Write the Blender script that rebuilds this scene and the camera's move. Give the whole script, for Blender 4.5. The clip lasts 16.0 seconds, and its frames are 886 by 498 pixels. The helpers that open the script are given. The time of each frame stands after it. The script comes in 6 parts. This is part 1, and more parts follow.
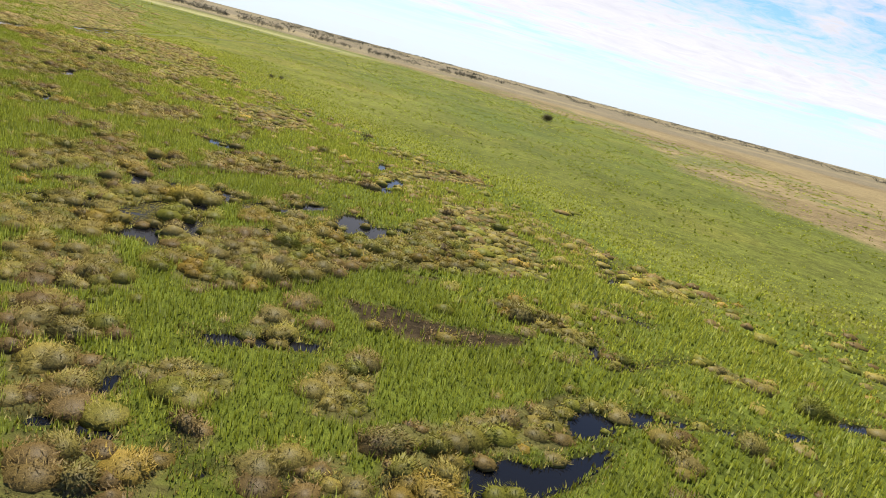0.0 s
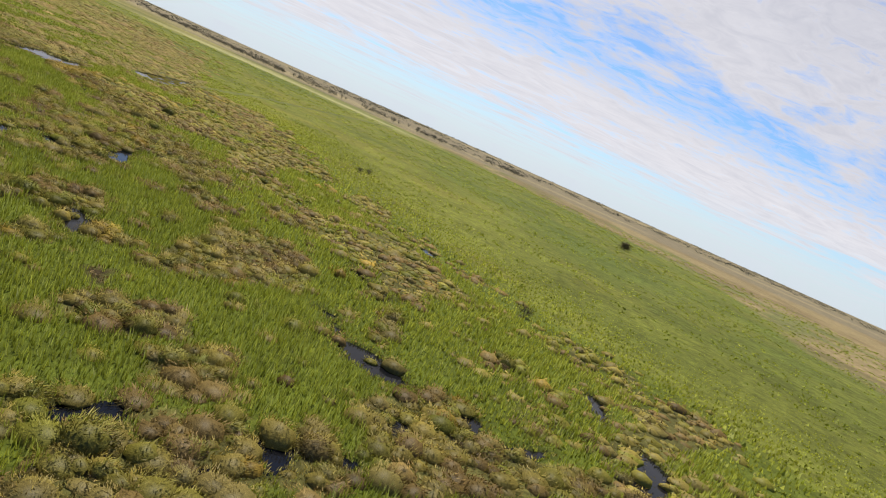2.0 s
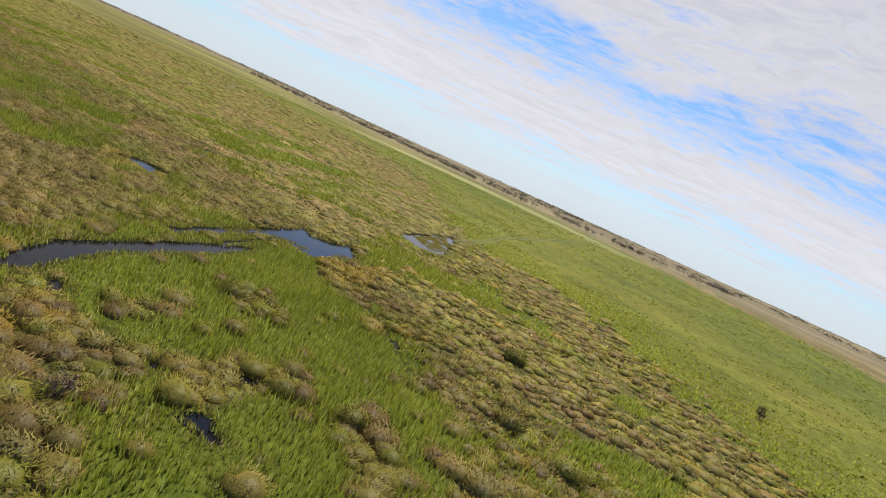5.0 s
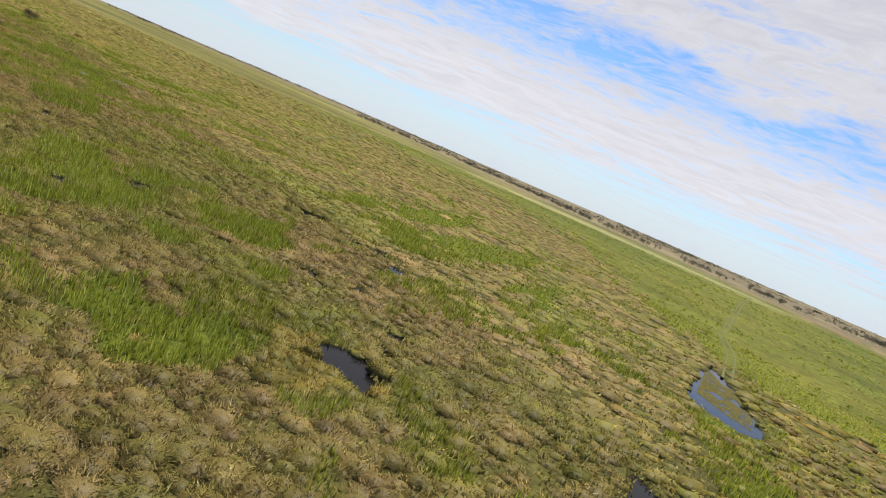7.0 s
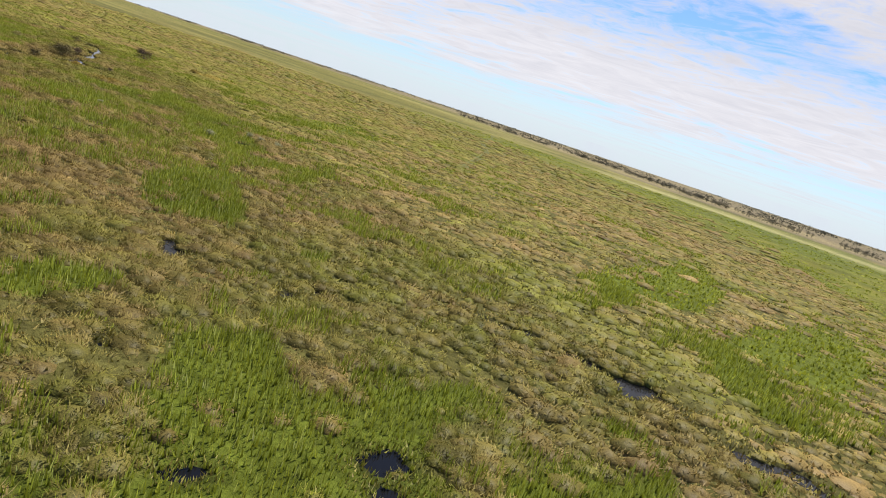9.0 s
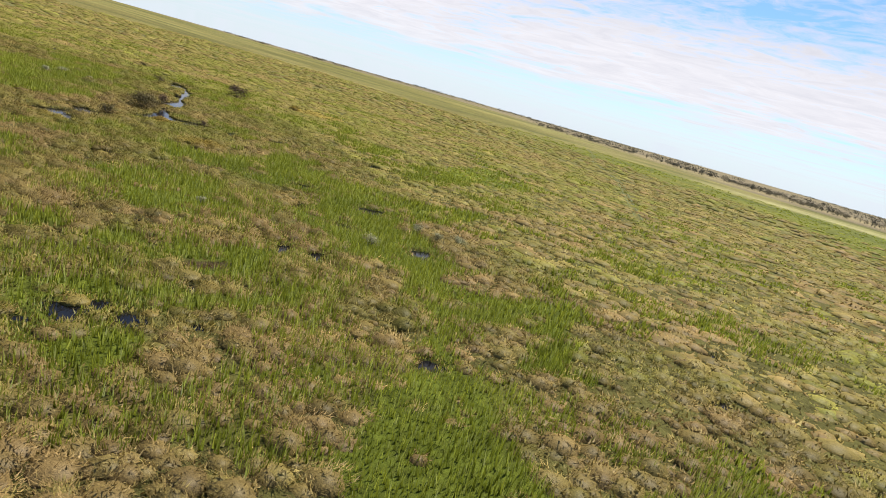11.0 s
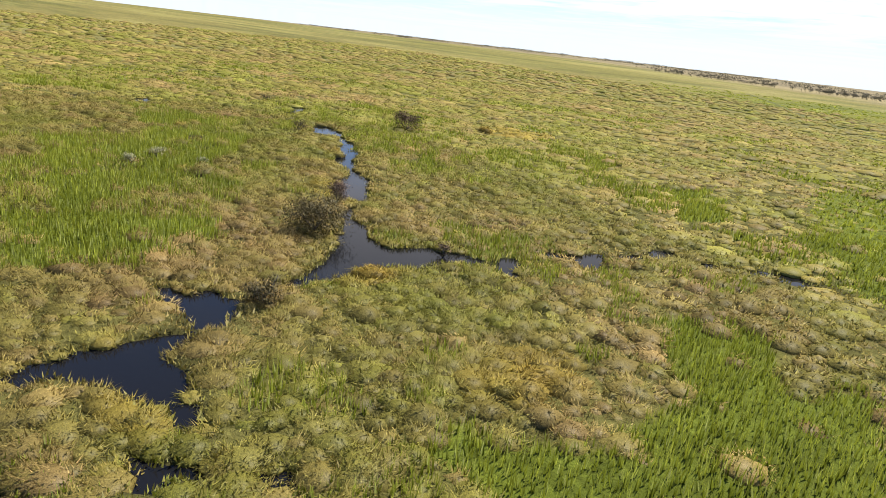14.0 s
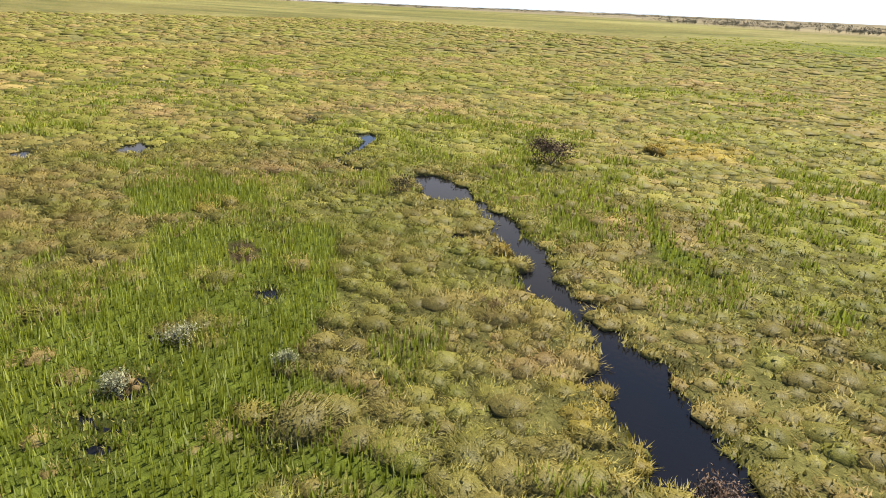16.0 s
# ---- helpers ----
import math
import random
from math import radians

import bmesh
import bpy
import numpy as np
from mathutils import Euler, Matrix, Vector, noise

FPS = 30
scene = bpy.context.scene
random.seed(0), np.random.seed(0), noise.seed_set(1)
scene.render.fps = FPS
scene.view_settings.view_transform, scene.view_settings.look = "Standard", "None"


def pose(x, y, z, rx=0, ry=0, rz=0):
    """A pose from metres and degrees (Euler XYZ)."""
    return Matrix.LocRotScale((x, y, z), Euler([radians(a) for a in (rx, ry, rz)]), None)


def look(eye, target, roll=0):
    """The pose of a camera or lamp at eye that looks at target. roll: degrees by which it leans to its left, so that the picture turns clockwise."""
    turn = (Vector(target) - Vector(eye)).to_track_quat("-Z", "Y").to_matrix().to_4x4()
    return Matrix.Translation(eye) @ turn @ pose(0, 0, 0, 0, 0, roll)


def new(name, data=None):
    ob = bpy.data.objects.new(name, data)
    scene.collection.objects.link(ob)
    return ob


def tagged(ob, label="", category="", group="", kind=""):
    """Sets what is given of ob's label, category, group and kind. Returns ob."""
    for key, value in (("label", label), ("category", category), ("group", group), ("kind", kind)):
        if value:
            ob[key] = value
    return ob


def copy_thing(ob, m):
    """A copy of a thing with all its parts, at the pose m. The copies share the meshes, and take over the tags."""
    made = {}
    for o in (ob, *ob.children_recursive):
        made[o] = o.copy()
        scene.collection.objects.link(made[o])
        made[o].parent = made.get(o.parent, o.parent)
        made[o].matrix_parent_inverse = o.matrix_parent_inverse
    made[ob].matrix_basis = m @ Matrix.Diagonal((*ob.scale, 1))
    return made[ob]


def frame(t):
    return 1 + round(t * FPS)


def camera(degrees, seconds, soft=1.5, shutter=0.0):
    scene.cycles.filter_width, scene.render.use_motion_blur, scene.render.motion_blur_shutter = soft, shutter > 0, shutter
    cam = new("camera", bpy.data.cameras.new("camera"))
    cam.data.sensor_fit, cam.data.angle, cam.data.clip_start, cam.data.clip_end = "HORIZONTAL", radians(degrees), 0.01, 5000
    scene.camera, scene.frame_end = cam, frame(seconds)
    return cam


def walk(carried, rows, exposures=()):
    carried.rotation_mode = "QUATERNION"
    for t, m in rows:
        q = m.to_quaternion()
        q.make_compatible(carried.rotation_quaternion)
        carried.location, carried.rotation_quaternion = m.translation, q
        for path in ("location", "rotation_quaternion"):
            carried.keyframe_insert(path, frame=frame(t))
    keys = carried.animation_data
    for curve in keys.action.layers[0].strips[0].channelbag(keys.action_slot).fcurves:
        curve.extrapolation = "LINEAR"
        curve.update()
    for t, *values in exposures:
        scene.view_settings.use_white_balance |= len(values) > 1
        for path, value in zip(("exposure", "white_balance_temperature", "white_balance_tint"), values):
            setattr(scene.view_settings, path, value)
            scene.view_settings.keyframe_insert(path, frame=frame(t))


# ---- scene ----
cam = camera(68.10, 16.0, soft=0.8)

# seconds, x, y, z, yaw to the left of +y, pitch up, lean to the left
PATH = [
    (0.0, 0.00, 0.00, 25.00, 0.13, -15.66, 14.70),
    (0.5, -9.46, 14.56, 24.88, 1.54, -14.15, 16.48),
    (1.0, -19.23, 28.88, 24.74, 1.94, -12.31, 19.38),
    (1.5, -29.26, 42.87, 24.59, 2.15, -10.35, 23.02),
    (2.0, -39.76, 56.42, 24.36, 2.82, -9.43, 24.01),
    (2.5, -50.63, 69.65, 24.10, 3.86, -8.91, 24.46),
    (3.0, -61.90, 82.45, 23.76, 5.74, -8.12, 25.88),
    (3.5, -73.47, 95.07, 23.35, 8.45, -7.05, 27.24),
    (4.0, -85.51, 107.04, 22.84, 11.97, -6.55, 27.21),
    (4.5, -98.23, 118.55, 22.41, 15.29, -7.00, 26.27),
    (5.0, -111.25, 129.41, 22.08, 19.05, -7.65, 24.47),
    (5.2, -116.55, 133.61, 21.94, 20.43, -7.41, 24.27),
    (7.3, -173.26, 171.71, 20.30, 28.71, -8.63, 22.93),
    (7.5, -178.83, 174.68, 20.25, 29.30, -8.86, 22.58),
    (8.0, -192.71, 181.80, 20.12, 30.97, -9.97, 20.62),
    (8.5, -206.62, 188.80, 19.98, 33.46, -11.39, 18.59),
    (9.0, -220.47, 195.35, 19.83, 36.02, -12.01, 18.29),
    (9.2, -226.02, 197.86, 19.76, 36.88, -11.96, 18.52),
    (11.3, -285.28, 219.50, 19.39, 43.02, -13.50, 14.93),
    (11.5, -290.73, 221.24, 19.34, 43.66, -14.01, 14.20),
    (12.0, -304.25, 225.56, 19.19, 45.73, -15.55, 11.68),
    (12.5, -317.50, 229.70, 19.05, 48.01, -16.89, 9.20),
    (13.0, -331.09, 233.69, 19.01, 49.99, -17.92, 7.11),
    (13.5, -344.78, 237.52, 19.14, 50.77, -17.85, 6.75),
    (14.0, -358.39, 241.14, 19.24, 50.72, -17.76, 6.65),
    (14.5, -372.06, 244.67, 19.39, 50.78, -18.40, 5.66),
    (15.0, -385.91, 248.24, 19.45, 51.12, -19.29, 4.00),
    (15.5, -399.72, 251.72, 19.52, 51.09, -20.01, 3.08),
    (16.0, -413.25, 255.37, 19.70, 50.94, -20.51, 2.41),]


def aimed(x, y, z, yaw, pitch, lean):
    a, b = radians(yaw), radians(pitch)
    way = Vector((-math.sin(a) * math.cos(b), math.cos(a) * math.cos(b), math.sin(b)))
    return look((x, y, z), Vector((x, y, z)) + way, lean)


walk(cam, [(t, aimed(*row)) for t, *row in PATH],
     exposures=((0.0, 1.20), (1.5, 0.87), (5.0, 0.84), (9.0, 0.95), (11.5, 1.10), (16.0, 1.46)))

# ---- sky, sun ----
SUN_TURN, SUN_HEIGHT = 12.0, 57.0   # degrees to the left of +y, degrees above the horizon
CLOUD = 9.6


def sky():
    world = bpy.data.worlds.new("sky")
    scene.world = world
    world.use_nodes = True
    nt = world.node_tree
    n, l = nt.nodes, nt.links
    n.clear()

    def math_node(op, a, b=None, c=None):
        m = n.new("ShaderNodeMath")
        m.operation = op
        for i, v in enumerate((a, b, c)):
            if v is None:
                continue
            if isinstance(v, (int, float)):
                m.inputs[i].default_value = v
            else:
                l.new(v, m.inputs[i])
        return m.outputs[0]

    out, back = n.new("ShaderNodeOutputWorld"), n.new("ShaderNodeBackground")
    tex = n.new("ShaderNodeTexSky")
    tex.sky_type, tex.sun_disc = "NISHITA", False
    tex.sun_elevation, tex.sun_rotation = radians(SUN_HEIGHT), radians(-SUN_TURN)
    tex.dust_density, tex.air_density, tex.ozone_density = 0.2, 1.0, 2.0
    coord, split = n.new("ShaderNodeTexCoord"), n.new("ShaderNodeSeparateXYZ")
    l.new(coord.outputs["Generated"], split.inputs[0])
    x, y, z = split.outputs
    lift = math_node("MAXIMUM", z, 0.012)
    # cloud bands that run across the view: a white bank, a blue gap above it, thick cloud over that
    turn = radians(18)
    along = math_node("ADD", math_node("MULTIPLY", x, math.cos(turn)), math_node("MULTIPLY", y, math.sin(turn)))
    deep = math_node("MAXIMUM", math_node("ADD", math_node("MULTIPLY", x, -math.sin(turn)), math_node("MULTIPLY", y, math.cos(turn))), 0.12)
    rise = math_node("DIVIDE", lift, deep)
    flat = n.new("ShaderNodeCombineXYZ")
    l.new(math_node("MULTIPLY", math_node("ADD", math_node("DIVIDE", along, deep), math_node("MULTIPLY", rise, -1.2)), 1.5), flat.inputs[0])
    l.new(math_node("MULTIPLY", math_node("LOGARITHM", rise, 2.718), 1.5), flat.inputs[1])
    big, fine, wisps = n.new("ShaderNodeTexNoise"), n.new("ShaderNodeTexNoise"), n.new("ShaderNodeTexNoise")
    for node, scale, detail, rough, warp in ((big, 2.6, 5.0, 0.5, 0.5), (fine, 9.0, 8.0, 0.62, 0.8), (wisps, 30.0, 5.0, 0.6, 0.4)):
        l.new(flat.outputs[0], node.inputs["Vector"])
        node.inputs["Scale"].default_value, node.inputs["Detail"].default_value = scale, detail
        node.inputs["Roughness"].default_value, node.inputs["Distortion"].default_value = rough, warp
    bank = n.new("ShaderNodeValToRGB")
    for at, v in ((0.0, 0.42), (0.10, 0.40), (0.145, 0.66), (0.24, 0.68), (0.29, 0.52), (0.35, 0.40), (0.41, 0.48), (0.50, 0.66), (0.75, 0.74)):
        e = bank.color_ramp.elements
        el = e[0] if at == 0.0 else e.new(at)
        el.position, el.color = at, (v, v, v, 1)
    bank.color_ramp.elements[-1].color = (0.30, 0.30, 0.30, 1)
    l.new(math_node("MULTIPLY", math_node("ADD", rise, math_node("MULTIPLY", math_node("SUBTRACT", big.outputs[0], 0.5), 0.10)), 1.7), bank.inputs[0])
    cover = math_node("ADD", math_node("MULTIPLY", bank.outputs[0], 0.62), math_node("MULTIPLY", big.outputs[0], 0.34))
    cover = math_node("ADD", cover, math_node("MULTIPLY", fine.outputs[0], 0.50))
    cover = math_node("ADD", cover, math_node("MULTIPLY", wisps.outputs[0], 0.10))
    cover = math_node("MULTIPLY", cover, 0.775)
    ramp = n.new("ShaderNodeValToRGB")
    ramp.color_ramp.elements[0].position, ramp.color_ramp.elements[1].position = 0.525, 0.665
    l.new(cover, ramp.inputs[0])
    shade = n.new("ShaderNodeValToRGB")
    shade.color_ramp.elements[0].position, shade.color_ramp.elements[1].position = 0.3, 0.75
    shade.color_ramp.elements[0].color, shade.color_ramp.elements[1].color = (0.96, 0.97, 1.0, 1), (0.69, 0.715, 0.785, 1)
    l.new(math_node("ADD", math_node("MULTIPLY", fine.outputs[0], 0.7), math_node("MULTIPLY", rise, 0.75)), shade.inputs[0])
    white = n.new("ShaderNodeMixRGB")
    white.blend_type, white.inputs[0].default_value = "MULTIPLY", 1.0
    white.inputs[1].default_value = (CLOUD, CLOUD * 0.975, CLOUD, 1)
    l.new(shade.outputs[0], white.inputs[2])
    deepblue = n.new("ShaderNodeMixRGB")
    deepblue.blend_type, deepblue.inputs[0].default_value = "MULTIPLY", 1.0
    l.new(tex.outputs[0], deepblue.inputs[1])
    deepblue.inputs[2].default_value = (0.88, 1.13, 1.48, 1)
    mix = n.new("ShaderNodeMixRGB")
    l.new(ramp.outputs[0], mix.inputs[0])
    l.new(deepblue.outputs[0], mix.inputs[1])
    l.new(white.outputs[0], mix.inputs[2])
    haze = n.new("ShaderNodeMixRGB")
    low = n.new("ShaderNodeMapRange")
    low.inputs[1].default_value, low.inputs[2].default_value = 0.0, 0.085
    low.inputs[3].default_value, low.inputs[4].default_value = 0.85, 0.0
    l.new(z, low.inputs[0])
    l.new(low.outputs[0], haze.inputs[0])
    l.new(mix.outputs[0], haze.inputs[1])
    haze.inputs[2].default_value = (CLOUD * 0.78, CLOUD * 0.865, CLOUD * 0.96, 1)
    l.new(haze.outputs[0], back.inputs[0])
    back.inputs[1].default_value = 0.05
    l.new(back.outputs[0], out.inputs[0])


sky()
sun = new("sun", bpy.data.lights.new("sun", "SUN"))
sun.data.energy, sun.data.angle, sun.data.color = 4.0, radians(0.8), (1.0, 0.95, 0.86)
a, b = radians(SUN_TURN), radians(SUN_HEIGHT)
sun.matrix_world = look((-math.sin(a) * math.cos(b) * 100, math.cos(a) * math.cos(b) * 100, math.sin(b) * 100), (0, 0, 0))

# ---- materials ----
def material(name):
    m = bpy.data.materials.new(name)
    m.use_nodes = True
    n = m.node_tree.nodes
    n.clear()
    out = n.new("ShaderNodeOutputMaterial")
    return m, n, m.node_tree.links, out


def ramp(n, l, source, stops):
    r = n.new("ShaderNodeValToRGB")
    e = r.color_ramp.elements
    while len(e) < len(stops):
        e.new(0.5)
    for el, (at, colour) in zip(e, stops):
        el.position, el.color = at, (*colour, 1) if len(colour) == 3 else colour
    l.new(source, r.inputs[0])
    return r.outputs[0]


def noise_tex(n, l, where, scale, detail=4.0, rough=0.55):
    t = n.new("ShaderNodeTexNoise")
    t.inputs["Scale"].default_value, t.inputs["Detail"].default_value, t.inputs["Roughness"].default_value = scale, detail, rough
    l.new(where, t.inputs["Vector"])
    return t.outputs[0]


def tint(n, l, colour, factor, kind="MULTIPLY", amount=1.0):
    mx = n.new("ShaderNodeMixRGB")
    mx.blend_type = kind
    mx.inputs[0].default_value = amount
    l.new(colour, mx.inputs[1])
    if isinstance(factor, tuple):
        mx.inputs[2].default_value = (*factor, 1)
    else:
        l.new(factor, mx.inputs[2])
    return mx.outputs[0]


def leafy(name, stops, glow=0.3, gloss=0.03, vary=0.45, fine=False):
    """Leaves and blades: colour from the plant's tone, light passing partly through."""
    m, n, l, out = material(name)
    where = n.new("ShaderNodeNewGeometry").outputs["Position"]
    a = n.new("ShaderNodeAttribute")
    a.attribute_name = "tone" if stops else "cover"
    colour = ramp(n, l, a.outputs["Fac"], stops) if stops else a.outputs["Color"]
    grain = ramp(n, l, noise_tex(n, l, where, 2.3, 5.0, 0.7), [(0.3, (1 - vary,) * 3), (0.7, (1 + 0.0,) * 3)])
    colour = tint(n, l, colour, grain)
    if fine:
        strands = ramp(n, l, noise_tex(n, l, where, 13.0, 3.0, 0.7), [(0.36, (0.64, 0.63, 0.60)), (0.6, (1.12, 1.12, 1.12))])
        colour = tint(n, l, colour, strands)
    wide = ramp(n, l, noise_tex(n, l, where, 0.11, 3.0), [(0.35, (0.86, 0.9, 0.85)), (0.65, (1.0, 1.0, 1.0))])
    colour = tint(n, l, colour, wide)
    d, t, g = n.new("ShaderNodeBsdfDiffuse"), n.new("ShaderNodeBsdfTranslucent"), n.new("ShaderNodeBsdfGlossy")
    mix, mix2 = n.new("ShaderNodeMixShader"), n.new("ShaderNodeMixShader")
    g.inputs["Roughness"].default_value = 0.5
    bump = n.new("ShaderNodeBump")
    bump.inputs["Strength"].default_value, bump.inputs["Distance"].default_value = 0.5, 0.2
    l.new(noise_tex(n, l, where, 7.0, 4.0, 0.7), bump.inputs["Height"])
    for b in (d, t):
        l.new(colour, b.inputs[0])
        l.new(bump.outputs[0], b.inputs["Normal"])
    mix.inputs[0].default_value, mix2.inputs[0].default_value = glow, gloss * 0.3
    l.new(d.outputs[0], mix.inputs[1])
    l.new(t.outputs[0], mix.inputs[2])
    l.new(mix.outputs[0], mix2.inputs[1])
    l.new(g.outputs[0], mix2.inputs[2])
    l.new(mix2.outputs[0], out.inputs[0])
    return m


def rough_solid(name, colour_a, colour_b, scale, roughness=0.9):
    m, n, l, out = material(name)
    where = n.new("ShaderNodeNewGeometry").outputs["Position"]
    b = n.new("ShaderNodeBsdfPrincipled")
    c = ramp(n, l, noise_tex(n, l, where, scale, 6.0, 0.65), [(0.3, colour_a), (0.7, colour_b)])
    l.new(c, b.inputs["Base Color"])
    b.inputs["Roughness"].default_value = roughness
    b.inputs["Specular IOR Level"].default_value = 0.15
    l.new(b.outputs[0], out.inputs[0])
    return m


SEDGE = leafy("sedge", None, glow=0.2, vary=0.22, fine=True)
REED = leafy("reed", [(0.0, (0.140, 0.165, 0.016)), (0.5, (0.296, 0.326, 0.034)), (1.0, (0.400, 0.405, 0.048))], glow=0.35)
SHRUB = leafy("shrub_leaf", [(0.0, (0.052, 0.048, 0.022)), (0.5, (0.105, 0.088, 0.040)), (1.0, (0.19, 0.148, 0.072))], glow=0.15)
GREY = leafy("grey_leaf", [(0.0, (0.26, 0.25, 0.13)), (0.5, (0.40, 0.385, 0.21)), (1.0, (0.52, 0.50, 0.30))], glow=0.3)
DEAD = leafy("dead_twig", [(0.0, (0.09, 0.06, 0.045)), (0.5, (0.19, 0.12, 0.08)), (1.0, (0.30, 0.20, 0.13))], glow=0.05)
FARTREE = leafy("far_leaf", [(0.0, (0.070, 0.068, 0.048)), (0.5, (0.130, 0.118, 0.080)), (1.0, (0.21, 0.18, 0.125))], glow=0.1)
ALGAE = leafy("algae", [(0.0, (0.035, 0.034, 0.007)), (0.5, (0.062, 0.060, 0.011)), (1.0, (0.22, 0.17, 0.02))], glow=0.0)
BARK = rough_solid("bark", (0.06, 0.05, 0.04), (0.18, 0.15, 0.12), 6.0)
RUT = rough_solid("rut", (0.075, 0.085, 0.022), (0.14, 0.145, 0.04), 0.7)


def water_material():
    m, n, l, out = material("water")
    where = n.new("ShaderNodeNewGeometry").outputs["Position"]
    b = n.new("ShaderNodeBsdfPrincipled")
    b.inputs["Base Color"].default_value = (0.007, 0.007, 0.008, 1)
    b.inputs["Roughness"].default_value = 0.07
    b.inputs["IOR"].default_value = 1.33
    b.inputs["Specular IOR Level"].default_value = 0.16
    bump = n.new("ShaderNodeBump")
    bump.inputs["Strength"].default_value, bump.inputs["Distance"].default_value = 0.25, 0.03
    l.new(noise_tex(n, l, where, 2.2, 3.0), bump.inputs["Height"])
    l.new(bump.outputs[0], b.inputs["Normal"])
    l.new(b.outputs[0], out.inputs[0])
    return m


def ground_material():
    """Soil, low grass and litter between the plants: the plant cover's colour, with painted gap shade, broken up at
    three scales.
    """
    m, n, l, out = material("marsh_ground")
    where = n.new("ShaderNodeNewGeometry").outputs["Position"]
    a = n.new("ShaderNodeAttribute")
    a.attribute_name = "cover"
    colour = a.outputs["Color"]
    for scale, low, high, soft in ((1.6, 0.55, 1.12, 0.7), (0.28, 0.58, 1.12, 0.65), (0.035, 0.78, 1.1, 0.5)):
        f = ramp(n, l, noise_tex(n, l, where, scale, 6.0, soft), [(0.33, (low, low, low * 0.98)), (0.66, (high, high, high * 0.96))])
        colour = tint(n, l, colour, f)
    b = n.new("ShaderNodeBsdfPrincipled")
    l.new(colour, b.inputs["Base Color"])
    b.inputs["Roughness"].default_value = 0.95
    b.inputs["Specular IOR Level"].default_value = 0.05
    bump = n.new("ShaderNodeBump")
    bump.inputs["Strength"].default_value, bump.inputs["Distance"].default_value = 0.9, 0.5
    l.new(noise_tex(n, l, where, 0.9, 6.0, 0.7), bump.inputs["Height"])
    l.new(bump.outputs[0], b.inputs["Normal"])
    l.new(b.outputs[0], out.inputs[0])
    return m


WATER, GROUND = water_material(), ground_material()

# ---- the plan: pools, creeks and plant patches, in metres ----
rng = np.random.default_rng(7)
LINES, PATCHES = [], {"sedge": [], "reed": []}
OUTLINES = {"water": [], "algae": [], "mud": [], "sedge": [], "reed": [], "golden": []}


def outline(kind, *points):
    OUTLINES[kind].append(np.array(points, float))


def creek(*points):
    LINES.append(points)


def patch(kind, x, y, long, wide, turn):
    PATCHES[kind].append((x, y, long, wide, radians(turn)))


patch("sedge", -4.1, 145.6, 17.2, 2.9, 58)
patch("sedge", -154.2, 289.7, 28.6, 4.2, 95)
patch("sedge", -144.3, 295.1, 25.5, 3.9, 93)
patch("sedge", -132.7, 286.2, 22.4, 3.5, 89)
patch("sedge", -121.7, 270.9, 18.1, 3.1, 85)
patch("sedge", -112.8, 258.8, 12.9, 2.2, 80)
patch("sedge", -106.8, 251.3, 9.7, 1.6, 76)
patch("reed", -386.8, 342.3, 22.5, 7.1, 88)
patch("reed", -390.4, 341.8, 29.2, 6.2, 113)
patch("reed", -261.0, 306.5, 20.4, 4.5, 101)
patch("reed", -235.8, 321.6, 23.5, 4.2, 88)
patch("reed", -235.4, 294.1, 17.9, 4.2, 97)
patch("reed", -228.3, 325.0, 25.6, 4.4, 88)
patch("reed", -208.8, 295.1, 15.9, 2.9, 93)
patch("reed", -230.4, 324.4, 27.2, 4.0, 99)
outline("water", (13.0, 48.9), (15.8, 51.3), (17.1, 50.3), (17.0, 48.2), (14.1, 46.0), (13.2, 46.4))
outline("water", (18.3, 51.6), (20.8, 53.5), (21.8, 52.4), (19.6, 50.6))
outline("water", (5.6, 38.1), (8.0, 40.2), (10.4, 40.2), (12.2, 41.7), (15.2, 44.5), (16.5, 45.9), (15.7, 43.6), (12.4, 39.8), (10.2, 37.7), (7.9, 36.7), (6.1, 35.2), (5.5, 36.2))
outline("water", (42.8, 63.6), (45.5, 63.6), (49.0, 63.6), (47.8, 61.7), (43.7, 61.4))
outline("water", (24.9, 106.6), (27.2, 107.0), (25.6, 102.7))
outline("water", (-18.2, 32.8), (-16.0, 32.6), (-15.7, 31.9), (-17.6, 32.0))
outline("water", (-20.3, 32.1), (-19.2, 32.3), (-19.2, 31.4))
outline("water", (-13.3, 32.7), (-12.2, 32.6), (-12.0, 31.4))
outline("water", (-10.6, 31.3), (-9.6, 31.5), (-9.6, 30.6))
outline("water", (-6.0, 31.3), (-4.8, 31.7), (-5.2, 30.7))
outline("water", (-19.1, 35.8), (-18.8, 38.3), (-18.2, 36.8))
outline("water", (-17.6, 46.6), (-15.2, 47.7), (-12.3, 48.7), (-7.9, 50.1), (-8.1, 49.0), (-12.8, 47.3), (-15.5, 46.0))
outline("water", (0.1, 34.0), (1.4, 35.1), (0.9, 33.1))
outline("water", (-34.7, 61.9), (-32.9, 65.0), (-32.6, 68.2), (-30.3, 69.6), (-29.5, 72.7), (-27.7, 72.7), (-26.3, 68.8), (-27.1, 66.6), (-28.4, 66.9), (-29.5, 64.9), (-29.0, 62.5), (-30.3, 63.6), (-32.3, 62.6))
outline("water", (-44.2, 85.5), (-42.7, 87.6), (-39.9, 82.2), (-40.8, 80.3))
outline("water", (-39.4, 85.6), (-37.9, 86.6), (-37.0, 84.0), (-38.3, 83.3))
